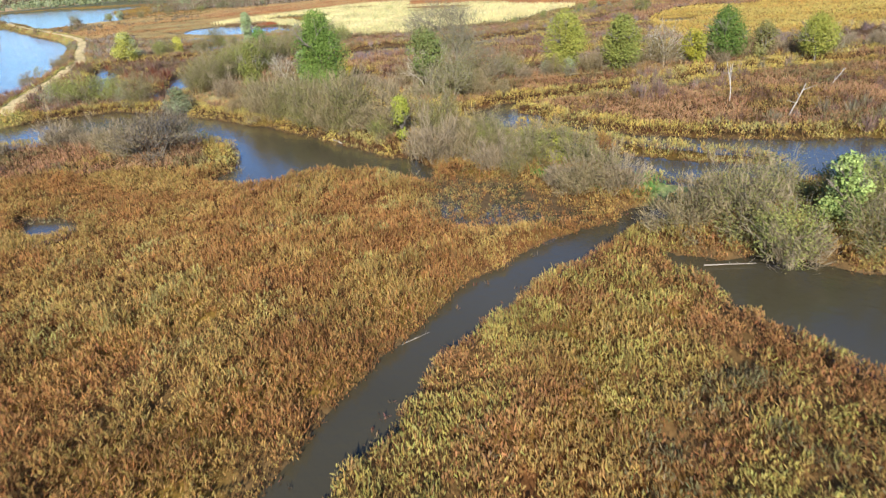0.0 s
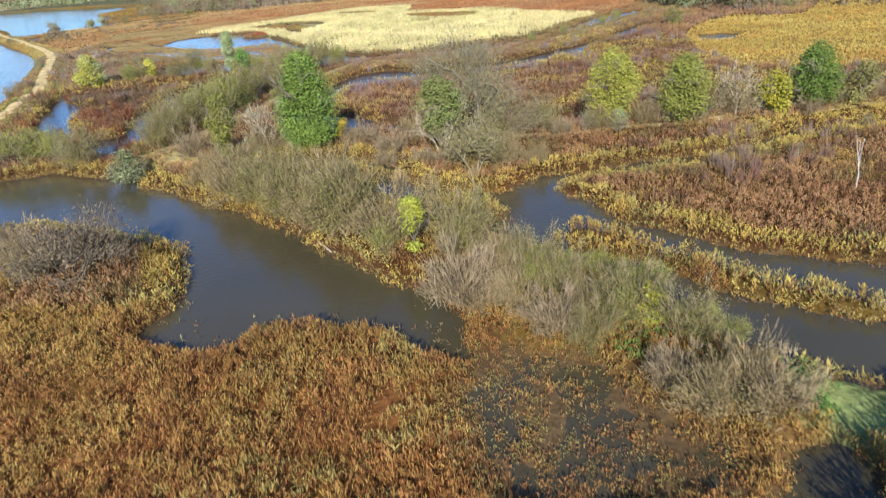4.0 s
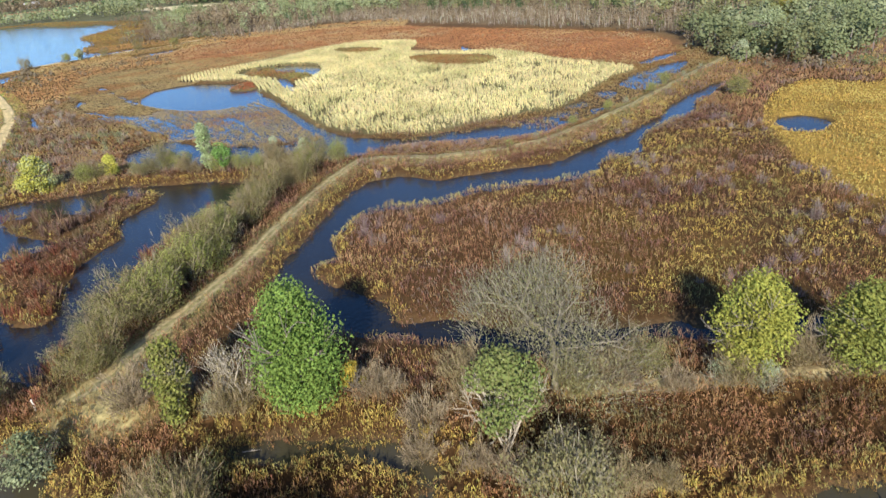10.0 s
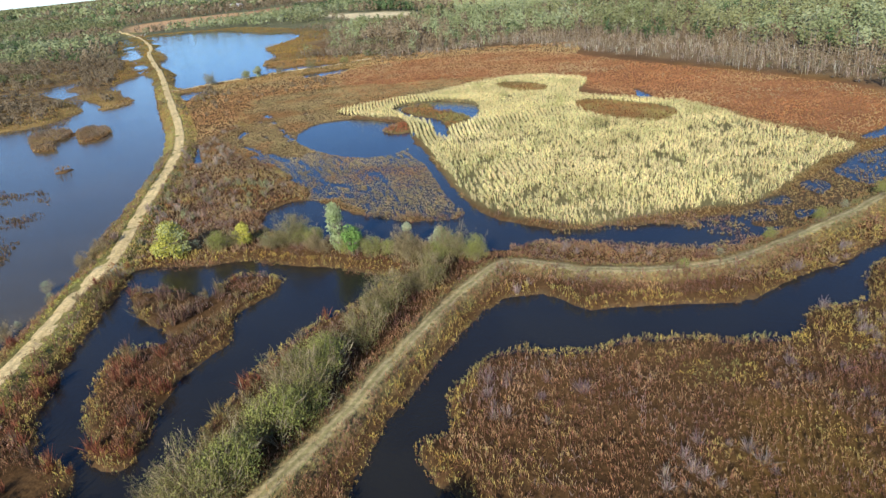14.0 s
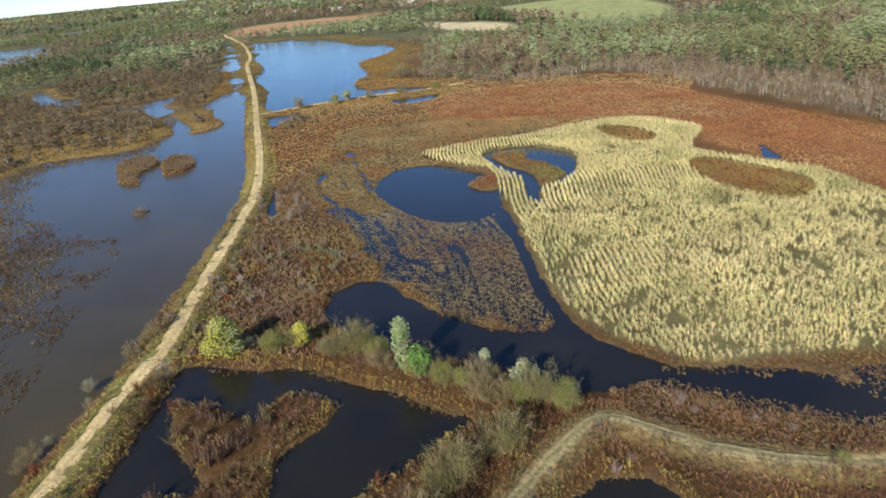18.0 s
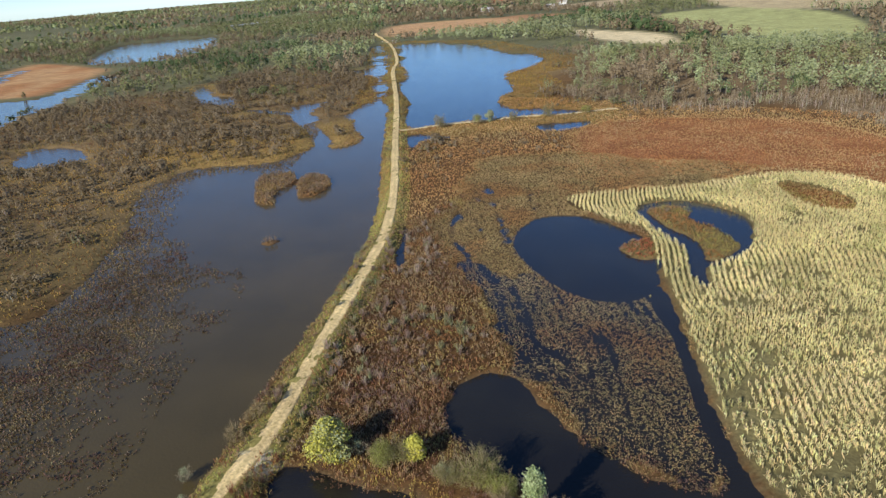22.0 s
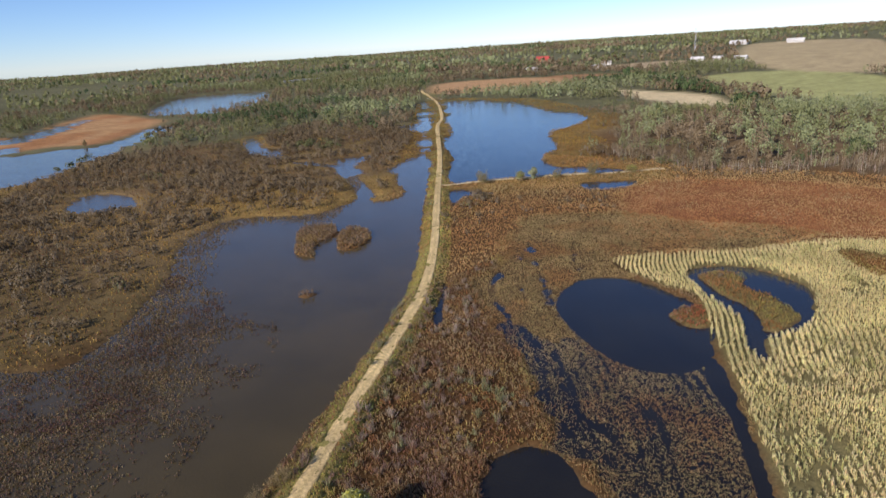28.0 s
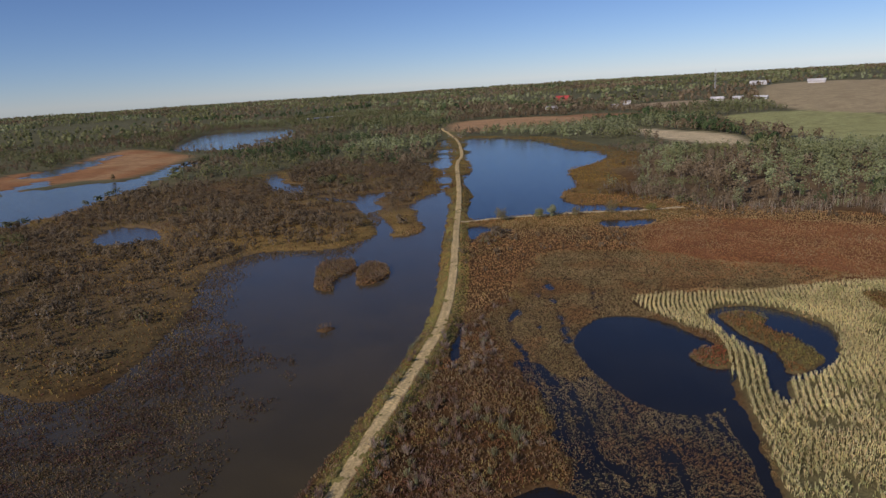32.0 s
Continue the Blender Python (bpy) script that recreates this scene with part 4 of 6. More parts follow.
floating("shore_weeds", "brown weeds thinning out from the lake shore", (-245, -145, 135, 345), 2.2, lambda x, y: (x + 0.75 * y < -4) & (dice.random(len(x)) ** 0.7 * -15 < region(BIG_LAKE, x, y, 20) + 6 * (ripple(x, y, 9, 1) - 0.6)), 0.45, 0.2, [((0.20, 0.14, 0.075), 0.2, 9.0), ((0.26, 0.19, 0.09), 0.1, 5.0)])


def bushes(name, label, spots, tall, k, wide, parts, lean=0.5):
    """Twiggy shrubs too many to count."""
    x, y = spots
    z = terrain(x, y)
    keep = z > 0.12
    x, y, z = x[keep], y[keep], z[keep]
    size = dice.uniform(0.5, 1.25, len(x))
    v, q, c = blades(np.stack([x, y, z - 0.05], 1), tall * size, wide * size ** 0.5, lean, tall * 0.18, k, mixed(x, y, parts), 0.35)
    return tagged(sheet(name, v, q, STRAW, c), label, "shrubs", kind="stuff")


GREY = [((0.29, 0.21, 0.16), 0.2, 12.0), ((0.24, 0.15, 0.11), 0.2, 8.0), ((0.26, 0.22, 0.13), 0.1, 15.0)]


def drift(box, per_m2, size, share, layer=2, where=None):
    x, y = spread_over(*box, per_m2)
    keep = (ripple(x, y, size, layer) > share)
    if where is not None:
        keep &= where(x, y)
    keep &= ~bare_ground(x, y) & (region(GOLD_MARSH, x, y) > 0)
    return x[keep], y[keep]


bushes("marsh_shrubs", "dusky bare shrubs in the east marsh", drift((10, 66, 48, 86), 0.22, 9, 0.5), 1.8, 70, 0.045, GREY)
bushes("paddock_shrubs", "grey and russet shrubs in the paddock", drift((-120, -72, 150, 262), 0.16, 12, 0.52, where=lambda x, y: flooded(x, y) > 2), 1.6, 40, 0.09, [((0.34, 0.27, 0.20), 0.2, 12.0), ((0.29, 0.21, 0.15), 0.2, 8.0), ((0.28, 0.27, 0.14), 0.08, 15.0)])
bushes("meadow_shrubs", "rounded grey and purplish shrubs in the inner meadow", drift((-18, 76, 99, 162), 0.14, 8, 0.5, where=lambda x, y: along(LEVEE, x, y) > 5), 1.5, 80, 0.045, [((0.30, 0.23, 0.19), 0.2, 6.0), ((0.24, 0.17, 0.15), 0.15, 4.0)], 0.7)
bushes("island_shrubs", "red-brown shrubs on the pool island", drift((-80, -40, 92, 150), 0.22, 9, 0.35), 1.9, 45, 0.07, [((0.23, 0.09, 0.05), 0.2, 6.0), ((0.19, 0.12, 0.08), 0.15, 5.0), ((0.22, 0.17, 0.08), 0.1, 4.0)])
reed_bed("lake_margin", "golden brown sedge round the far lake", (-460, -120, 330, 640), 0.5, 3, 1.0, 0.4, [((0.34, 0.22, 0.06), 0.25, 25.0), ((0.26, 0.16, 0.06), 0.2, 18.0), ((0.22, 0.17, 0.07), 0.15, 12.0)], lambda x, y, z: region(BLUE_LAKE, x, y, 40) < 26, lean=0.6)
reed_bed("islet_sedge", "olive and russet sedge on the pond islets and corn gaps", (-75, 12, 218, 296), 3.0, 4, 0.8, 0.16, [((0.30, 0.25, 0.08), 0.2, 5.0), ((0.30, 0.16, 0.06), 0.15, 7.0), ((0.22, 0.17, 0.07), 0.1, 4.0)], lambda x, y, z: (region(CORN_ISLET, x, y) < 0) | (region(CORN_HOLE, x, y) < 0) | (region(CORN_GAP, x, y) < 0))
reed_bed("green_herbs", "fresh green herbs on the shaded side of the willow strip", (-2, 16, 40, 64), 9, 6, 0.7, 0.09, [((0.13, 0.25, 0.06), 0.2, 3.0), ((0.20, 0.30, 0.08), 0.1, 2.0), ((0.26, 0.27, 0.08), 0.0, 3.0)], lambda x, y, z: (along(WILLOW_BANK, x, y) < 2.6) & (ripple(x, y, 3.5, 1) > 0.42) & (x > -1), lean=0.8, rise=1.0)
reed_bed("tuft_sedge", "russet sedge tuft in the round pond", (-195, -58, 190, 244), 3.0, 4, 0.9, 0.16, [((0.34, 0.125, 0.06), 0.2, 7.0), ((0.27, 0.13, 0.07), 0.1, 4.0)], lambda x, y, z: region(POND_TUFT, x, y) < 0)
reed_bed("islet_brush", "dusky brown brush on the lake islets", (-195, -138, 190, 246), 3.0, 6, 1.5, 0.14, [((0.26, 0.19, 0.12), 0.2, 7.0), ((0.22, 0.15, 0.09), 0.1, 4.0), ((0.32, 0.22, 0.10), 0.0, 3.0)], lambda x, y, z: (region(LAKE_ISLET, x, y) < 0) | (region(LAKE_ISLE, x, y) < 0) | (region(TUSSOCK, x, y) < 0), lean=0.7, rise=1.2)
reed_bed("corner_brush", "brown brush at the corner of the golden marsh", (30, 100, 150, 225), 2.6, 5, 1.1, 0.10, BRUSH, lambda x, y, z: (region(GOLD_MARSH, x, y) > 0.5) & (y - 1.15 * x < 140) & ((y > 165) | (x > 78)), lean=0.5)

# ---- trees and shrubs, each with its stems and its crown ----


def limbs(rng, tall, wide, levels, fork, bole, radius, gnarl=0.25, stems=1, which=0):
    """Forking limbs inside a crown of that height and width: segments and tips."""
    segs, tips = [], []

    def grow(p, way, length, r, level):
        way = way / np.linalg.norm(way)
        bent = way + rng.normal(0, gnarl, 3) * 0.6
        bent /= np.linalg.norm(bent)
        mid, end = p + way * length * 0.5, p + way * length * 0.5 + bent * length * 0.5
        segs.append((p, mid, r, r * 0.82)), segs.append((mid, end, r * 0.82, r * 0.62))
        if level == 0:
            tips.append(end), tips.append(mid)
            return
        for c in range(fork):
            out = np.array([np.cos(c * 2.4 + level), np.sin(c * 2.4 + level), 0]) + rng.normal(0, 0.25, 3)
            grow(mid + (end - mid) * rng.uniform(0.1, 1.0), bent * 0.9 + out * wide / tall * rng.uniform(0.7, 1.3) + np.array((0, 0, 0.15)), length * rng.uniform(0.55, 0.8), r * 0.55, level - 1)

    s = which
    lean = np.array((0, 0, 1.0)) if stems == 1 else np.array((np.cos(s * 2.4) * wide / tall * 0.8, np.sin(s * 2.4) * wide / tall * 0.8, 1)) + rng.normal(0, 0.12, 3)
    grow(np.array((0, 0, -0.25)) + (0 if stems == 1 else 0.15 * rng.normal(0, 1, 3) * (1, 1, 0)), lean, tall * bole * rng.uniform(0.85, 1.15), radius, levels)
    return segs, np.array(tips)


def tubes(segs, colour, rng):
    a, b = np.array([s[0] for s in segs]), np.array([s[1] for s in segs])
    ra, rb = np.array([s[2] for s in segs]), np.array([s[3] for s in segs])
    way = (b - a) / np.linalg.norm(b - a, axis=1, keepdims=True)
    u = np.cross(way, np.where(np.abs(way[:, 2:]) > 0.9, (1.0, 0, 0), (0, 0, 1.0)))
    u /= np.linalg.norm(u, axis=1, keepdims=True)
    w = np.cross(way, u)
    ring = [u, w, -u, -w]
    v = np.stack([a + r * ra[:, None] for r in ring] + [b + r * rb[:, None] for r in ring], 1).reshape(-1, 3)
    k = 8 * np.arange(len(segs))[:, None, None]
    q = (k + np.array([[0, 1, 5, 4], [1, 2, 6, 5], [2, 3, 7, 6], [3, 0, 4, 7]])[None]).reshape(-1, 4)
    c = np.array(colour) * (0.85 + 0.3 * rng.random((len(v), 1)))
    return v, q, c


def leaves(points, count, sigma, size, colours, rng, slim=0.34, outward=False):
    """Small leaves in loose clusters about the points, most of them turned outward and up."""
    at = points[rng.integers(0, len(points), count)] + rng.normal(0, 1, (count, 3)) * np.array(sigma)
    at[:, 2] = np.maximum(at[:, 2], 0.1 + 0.2 * rng.random(count))
    centre = np.array((0, 0, at[:, 2].mean() * 0.7))
    out = (at - centre) / (np.abs(at - centre).max(0) + 0.1)
    face = out * 1.0 + (0, -0.2, 0.3) + rng.normal(0, 0.75, (count, 3))
    long = np.cross(face, rng.normal(0, 1, (count, 3)))
    side = np.cross(face, long)
    if outward:
        long = out + (0, 0, 0.7) + rng.normal(0, 0.35, (count, 3))
        side = np.cross(long, rng.normal(0, 1, (count, 3)))
    long /= np.linalg.norm(long, axis=1, keepdims=True)
    side /= np.linalg.norm(side, axis=1, keepdims=True)
    s = size * rng.uniform(0.6, 1.35, (count, 1))
    v = np.stack([at - long * s * 0.5, at + side * s * slim, at + long * s * 0.5, at - side * s * slim], 1).reshape(-1, 3)
    c = np.array(colours)[rng.integers(0, len(colours), count)] * (0.85 + 0.3 * rng.random((count, 1)))
    return v, np.arange(4 * count).reshape(count, 4), np.repeat(c, 4, 0)


def lobed(count, tall, wide, skirt, size, colours, rng, slim, lobes, taper):
    """A full crown: leaves over the outsides of many overlapping lobes, with gaps between them."""
    low, high = skirt * tall, tall
    k = rng.uniform(0.0, 1.0, lobes) ** 0.85
    swell = np.sin(np.pi * (0.14 + 0.80 * k)) ** 0.7 * (1 - taper * k)
    a, out = np.arange(lobes) * 2.4 + rng.normal(0, 0.3, lobes), np.sqrt(rng.uniform(0.15, 1.0, lobes))
    r = wide * rng.uniform(0.13, 0.22, lobes)
    reach = np.maximum(wide / 2 * swell - r * 0.8, 0.05) * out
    at = np.stack([reach * np.cos(a), reach * np.sin(a), low + r * 0.6 + (high - low - 1.4 * r) * k], 1)
    pick = rng.choice(lobes, count, p=r ** 2 / (r ** 2).sum())
    d = rng.normal(0, 1, (count, 3))
    d /= np.linalg.norm(d, axis=1, keepdims=True)
    p = at[pick] + d * (r[pick] * np.minimum(rng.normal(0.9, 0.2, count), 1.25))[:, None] * (1, 1, 0.95)
    p[:, 2] = np.maximum(p[:, 2], 0.08 + 0.2 * rng.random(count))
    face = d + (0, -0.15, 0.25) + rng.normal(0, 0.85, (count, 3))
    long = np.cross(face, rng.normal(0, 1, (count, 3)))
    side = np.cross(face, long)
    long /= np.linalg.norm(long, axis=1, keepdims=True)
    side /= np.linalg.norm(side, axis=1, keepdims=True)
    s = size * rng.uniform(0.6, 1.4, (count, 1))
    v = np.stack([p - long * s * 0.5, p + side * s * slim, p + long * s * 0.5, p - side * s * slim], 1).reshape(-1, 3)
    tone = np.array(colours)[rng.integers(0, len(colours), lobes)]
    c = (0.6 * tone[pick] + 0.4 * np.array(colours)[rng.integers(0, len(colours), count)]) * (0.85 + 0.3 * rng.random((count, 1)))
    return v, np.arange(4 * count).reshape(count, 4), np.repeat(c, 4, 0)


def tree(seed, at, tall, wide, colours, label, category="tree", name="tree", count=1800, size=0.34, levels=3, fork=4, bole=0.34, radius=0.16, bark=(0.20, 0.17, 0.13), stems=1, sigma=0.10, group="", skirt=0.1, slim=0.34, twigs=0, lobes=0, taper=0.25):
    """A tree or shrub: trunk or stems, and a crown that starts at skirt of its height."""
    rng = np.random.default_rng(seed)
    top = new(name)
    x, y = at
    top.location = (x, y, float(terrain(np.array([x], float), np.array([y], float))[0].clip(0.05)))
    every, tops = [], []
    for s in range(stems):
        segs, tips = limbs(rng, tall, wide, levels, fork, bole, radius, stems=stems, which=s)
        every.append(segs), tops.append(tips)
    tips = np.vstack(tops)
    m = np.array((wide * 0.46 / np.quantile(np.hypot(tips[:, 0], tips[:, 1]), 0.92),) * 2 + (tall * 0.93 / tips[:, 2].max(),))
    for segs in every:
        v, q, c = tubes([(a * m, b * m, ra, rb) for a, b, ra, rb in segs], bark, rng)
        sheet("trunk" if stems == 1 else "stem", v, q, BARK, c, parent=top)
    tips = tips * m
    low, high = tips[:, 2].min(), tips[:, 2].max()
    tips[:, 2] = skirt * tall + (tips[:, 2] - low) / (high - low + 0.01) * (high - skirt * tall)
    if count or twigs:
        made = []
        if count and lobes:
            made.append(lobed(count, tall, wide, skirt, size, colours, rng, slim, lobes, taper))
        elif count:
            made.append(leaves(tips, count, (sigma * wide, sigma * wide, sigma * tall), size, colours, rng, slim))
        if twigs:
            made.append(leaves(tips, twigs, (0.05 * wide, 0.05 * wide, 0.06 * tall), 0.8, [np.array(bark) * 1.1, np.array(bark) * 0.85], rng, 0.028, True))
        v, q, c = joined(made)
        sheet("crown", v, q, FOLIAGE, c, parent=top)
    return tagged(top, label, category, group)


GREEN, DEEP, YELLOWGREEN = [(0.15, 0.225, 0.045), (0.19, 0.26, 0.055), (0.115, 0.175, 0.035)], [(0.12, 0.185, 0.036), (0.10, 0.15, 0.03), (0.155, 0.21, 0.05)], [(0.30, 0.30, 0.055), (0.25, 0.27, 0.055), (0.35, 0.32, 0.065)]
SILVER, BRIGHT, SAFFRON = [(0.30, 0.33, 0.19), (0.36, 0.38, 0.24), (0.24, 0.27, 0.14)], [(0.34, 0.42, 0.12), (0.42, 0.48, 0.17), (0.26, 0.33, 0.09)], [(0.52, 0.47, 0.08), (0.44, 0.42, 0.08), (0.36, 0.36, 0.08)]
SAGE, KHAKI = [(0.21, 0.20, 0.065), (0.16, 0.155, 0.05), (0.25, 0.225, 0.08)], [(0.235, 0.19, 0.085), (0.185, 0.155, 0.065), (0.27, 0.22, 0.105)]
PALE = (0.40, 0.34, 0.25)
tree(1, (-17.8, 90.3), 10.9, 9.0, GREEN, "dense bright green maple on the tree bank", count=21000, size=0.21, radius=0.22, bole=0.3, skirt=0.03, lobes=90, taper=0.32)
tree(2, (1.0, 90.2), 11.8, 13.4, [(0.215, 0.20, 0.09), (0.18, 0.165, 0.07), (0.25, 0.23, 0.11)], "large nearly bare grey cottonwood on the tree bank", count=15000, size=0.12, levels=5, fork=3, radius=0.3, bark=(0.215, 0.185, 0.13), sigma=0.075, twigs=4200, skirt=0.1)
tree(3, (15.6, 90.8), 8.4, 7.4, YELLOWGREEN, "yellow-green round-crowned tree on the tree bank", count=13000, size=0.2, bole=0.3, lobes=60, taper=0.2, skirt=0.05)
tree(4, (23.0, 90.0), 7.4, 7.2, [(0.23, 0.245, 0.055), (0.28, 0.27, 0.06), (0.19, 0.21, 0.05)], "olive green broad tree beside the bleached bank", count=13000, size=0.2, bole=0.3, lobes=60, taper=0.25, skirt=0.05)
tree(5, (29.0, 90.7), 6.0, 5.2, KHAKI, "thin grey-olive tree with few leaves", count=1395, size=0.18, levels=4, fork=3, bark=PALE, twigs=600)
tree(6, (32.9, 90.3), 5.4, 5.0, [(0.36, 0.32, 0.04), (0.25, 0.26, 0.04)], "small yellowing tree on the bank", count=3900, size=0.24, lobes=16, skirt=0.08)
tree(7, (37.2, 91.0), 7.4, 6.8, DEEP, "dark green full tree on the bank", count=11000, size=0.2, lobes=56, skirt=0.08)
tree(8, (48.9, 89.8), 6.4, 6.4, YELLOWGREEN, "green and yellow tree with an open crown", count=8500, size=0.2, lobes=40, skirt=0.15)
tree(9, (42.6, 91.2), 5.0, 4.6, SAGE, "low grey-green bank tree", count=2700, size=0.22, levels=4, fork=3, lobes=14)
tree(10, (-3.2, 84.4), 8.4, 6.8, [(0.15, 0.19, 0.05), (0.18, 0.21, 0.06), (0.19, 0.19, 0.07)], "olive tree with several pale leaning stems by the creek", count=5400, size=0.22, stems=4, bark=PALE, radius=0.10, lobes=16, skirt=0.34, taper=0.1)
tree(11, (-14.3, 91.2), 3.4, 2.4, [(0.34, 0.25, 0.04), (0.26, 0.22, 0.04)], "small golden bush beside the green maple", "shrub", "bush", count=1950, size=0.19, stems=3, radius=0.05, lobes=10, skirt=0.04)
tree(12, (-27.3, 89.9), 7.6, 4.8, [(0.19, 0.20, 0.04), (0.15, 0.16, 0.05), (0.22, 0.2, 0.07)], "slender yellow-green tree at the levee end", count=4800, size=0.23, radius=0.12, lobes=18, skirt=0.05, taper=0.45)
tree(13, (-23.0, 91.3), 6.0, 5.0, KHAKI, "grey half-bare tree at the levee end", count=1085, size=0.15, levels=4, fork=3, bark=PALE, twigs=700)
tree(14, (-21.0, 92.8), 6.2, 3.2, SILVER, "pale plumed tree beside the green maple", count=2550, size=0.22, lobes=12, skirt=0.05, taper=0.5)
tree(15, (-5.1, 61.8), 4.5, 3.3, [(0.40, 0.40, 0.06), (0.33, 0.36, 0.06), (0.27, 0.29, 0.05)], "bright lemon-yellow sapling in the willow strip", "tree", count=3000, size=0.17, radius=0.06, lobes=16, skirt=0.06, taper=0.5)
tree(16, (8.3, 50.6), 2.8, 2.4, [(0.44, 0.40, 0.06), (0.34, 0.34, 0.06)], "low lemon-yellow bush on the willow strip", "shrub", "bush", count=1800, size=0.16, stems=3, radius=0.05, lobes=9, skirt=0.05)
tree(17, (22.2, 34.8), 5.0, 3.2, BRIGHT, "fresh light green tree over the east pond", count=3600, size=0.2, radius=0.09, lobes=16, skirt=0.06, taper=0.4)
tree(18, (-74.0, 150.7), 6.6, 7.0, SAFFRON + SILVER[:1], "yellow broad-crowned tree on the north bank", count=6300, size=0.3, lobes=20, skirt=0.04)
tree(19, (-64.4, 156.2), 4.0, 4.0, SAFFRON, "bright yellow rounded small tree", count=2850, size=0.27, lobes=12, skirt=0.06)
tree(20, (-46.7, 154.4), 8.4, 4.6, [(0.30, 0.36, 0.16), (0.26, 0.32, 0.13), (0.34, 0.39, 0.2)], "tall pale green tree with a plumed crown", count=4500, size=0.29, bole=0.3, lobes=20, skirt=0.05, taper=0.5)
tree(21, (-44.1, 153.7), 5.0, 4.4, [(0.15, 0.26, 0.06), (0.19, 0.28, 0.08)], "fresh green tree under the pale one", count=2850, size=0.27, lobes=12, skirt=0.05)
tree(22, (-35.6, 155.5), 4.8, 3.0, SILVER, "pale green plumed tree on the north bank", count=1950, size=0.26, lobes=10, skirt=0.05, taper=0.5)
tree(23, (-30.5, 155.3), 4.6, 4.4, SILVER, "pale silvery tree above the corn canal", count=2700, size=0.26, lobes=12, skirt=0.05)
tree(24, (-162.3, 332.4), 5.2, 5.0, SILVER, "lone pale green willow on the far causeway", count=1350, size=0.43, lobes=10, skirt=0.05)
tree(25, (48.6, 173.8), 4.2, 5.5, SAGE, "dusky bush at the bend of the ring water", "shrub", "bush", count=2700, size=0.24, stems=4, radius=0.06, lobes=12, skirt=0.03)
tree(26, (28.8, 67.5), 5.2, 1.4, SAGE, "bare bleached snag standing in the marsh", "dead tree", "dead_tree", count=0, levels=1, fork=3, bole=0.75, radius=0.06, bark=(0.5, 0.45, 0.38))
tree(27, (-36.9, 85.8), 3.8, 5.0, [(0.20, 0.22, 0.11), (0.24, 0.26, 0.14), (0.16, 0.18, 0.08)], "grey-green willow by the levee end", "shrub", "bush", count=2850, size=0.2, stems=5, radius=0.05, lobes=12, skirt=0.03)

tree(28, (-29.6, 61.3), 5.4, 8.0, [(0.20, 0.15, 0.09), (0.17, 0.135, 0.075), (0.22, 0.175, 0.095)], "wide dusky brown shrub with pale stems at the pond edge", "shrub", "bush", count=3000, size=0.16, levels=2, fork=3, stems=7, radius=0.07, bole=0.42, bark=(0.17, 0.14, 0.105), twigs=2600, skirt=0.12)
tree(30, (11.2, 50.2), 2.0, 1.8, [(0.25, 0.30, 0.07), (0.30, 0.33, 0.08)], "small light green bush on the willow strip", "shrub", "bush", count=900, size=0.16, stems=3, radius=0.04, lobes=7, skirt=0.05)
tree(31, (4.0, 55.4), 2.2, 1.9, [(0.36, 0.34, 0.07), (0.29, 0.30, 0.07)], "yellowing low bush among the willows", "shrub", "bush", count=900, size=0.16, stems=3, radius=0.04, lobes=7, skirt=0.05)
tree(29, (-0.1, 78.5), 6.4, 6.0, [(0.23, 0.21, 0.085), (0.20, 0.18, 0.07), (0.27, 0.23, 0.11)], "fuzzy olive-tan tree with splayed pale stems by the creek", count=5500, size=0.15, levels=2, fork=3, stems=5, radius=0.08, bole=0.45, bark=(0.28, 0.24, 0.16), twigs=800, skirt=0.25)

tree(32, (70.0, 208.5), 10.5, 13.5, [(0.27, 0.30, 0.15), (0.33, 0.36, 0.20), (0.21, 0.25, 0.10)], "large pale round willow at the corner of the golden marsh", count=11000, size=0.32, radius=0.3, lobes=60, skirt=0.02, taper=0.2)
tree(33, (62.5, 206.0), 5.0, 5.0, SILVER, "small pale willow beside the levee corner", count=2600, size=0.3, lobes=16, skirt=0.02)
tree(34, (80.5, 206.0), 8.5, 9.0, [(0.21, 0.23, 0.11), (0.26, 0.28, 0.14), (0.17, 0.19, 0.085)], "grey-green willow at the wood edge", count=6000, size=0.32, lobes=34, skirt=0.02, taper=0.3)
tree(35, (91.0, 214.0), 9.5, 9.5, [(0.23, 0.25, 0.12), (0.27, 0.29, 0.15), (0.18, 0.20, 0.09)], "tall grey-green tree at the wood edge", count=6000, size=0.34, lobes=34, skirt=0.03, taper=0.3)
tree(36, (90.0, 245.0), 12.5, 11.0, [(0.30, 0.27, 0.06), (0.24, 0.23, 0.055), (0.35, 0.30, 0.07)], "yellowing round tree behind the corner willows", count=6000, size=0.36, lobes=36, skirt=0.04)
tree(37, (106.0, 250.0), 14.0, 11.0, [(0.11, 0.155, 0.05), (0.14, 0.18, 0.065), (0.09, 0.125, 0.04)], "dark green tall tree in the wood corner", count=6000, size=0.38, lobes=36, skirt=0.04, taper=0.4)
tree(38, (76.0, 236.0), 8.0, 8.0, [(0.15, 0.18, 0.075), (0.19, 0.21, 0.09)], "dusky green tree behind the pale willow", count=3600, size=0.34, lobes=24, skirt=0.03)

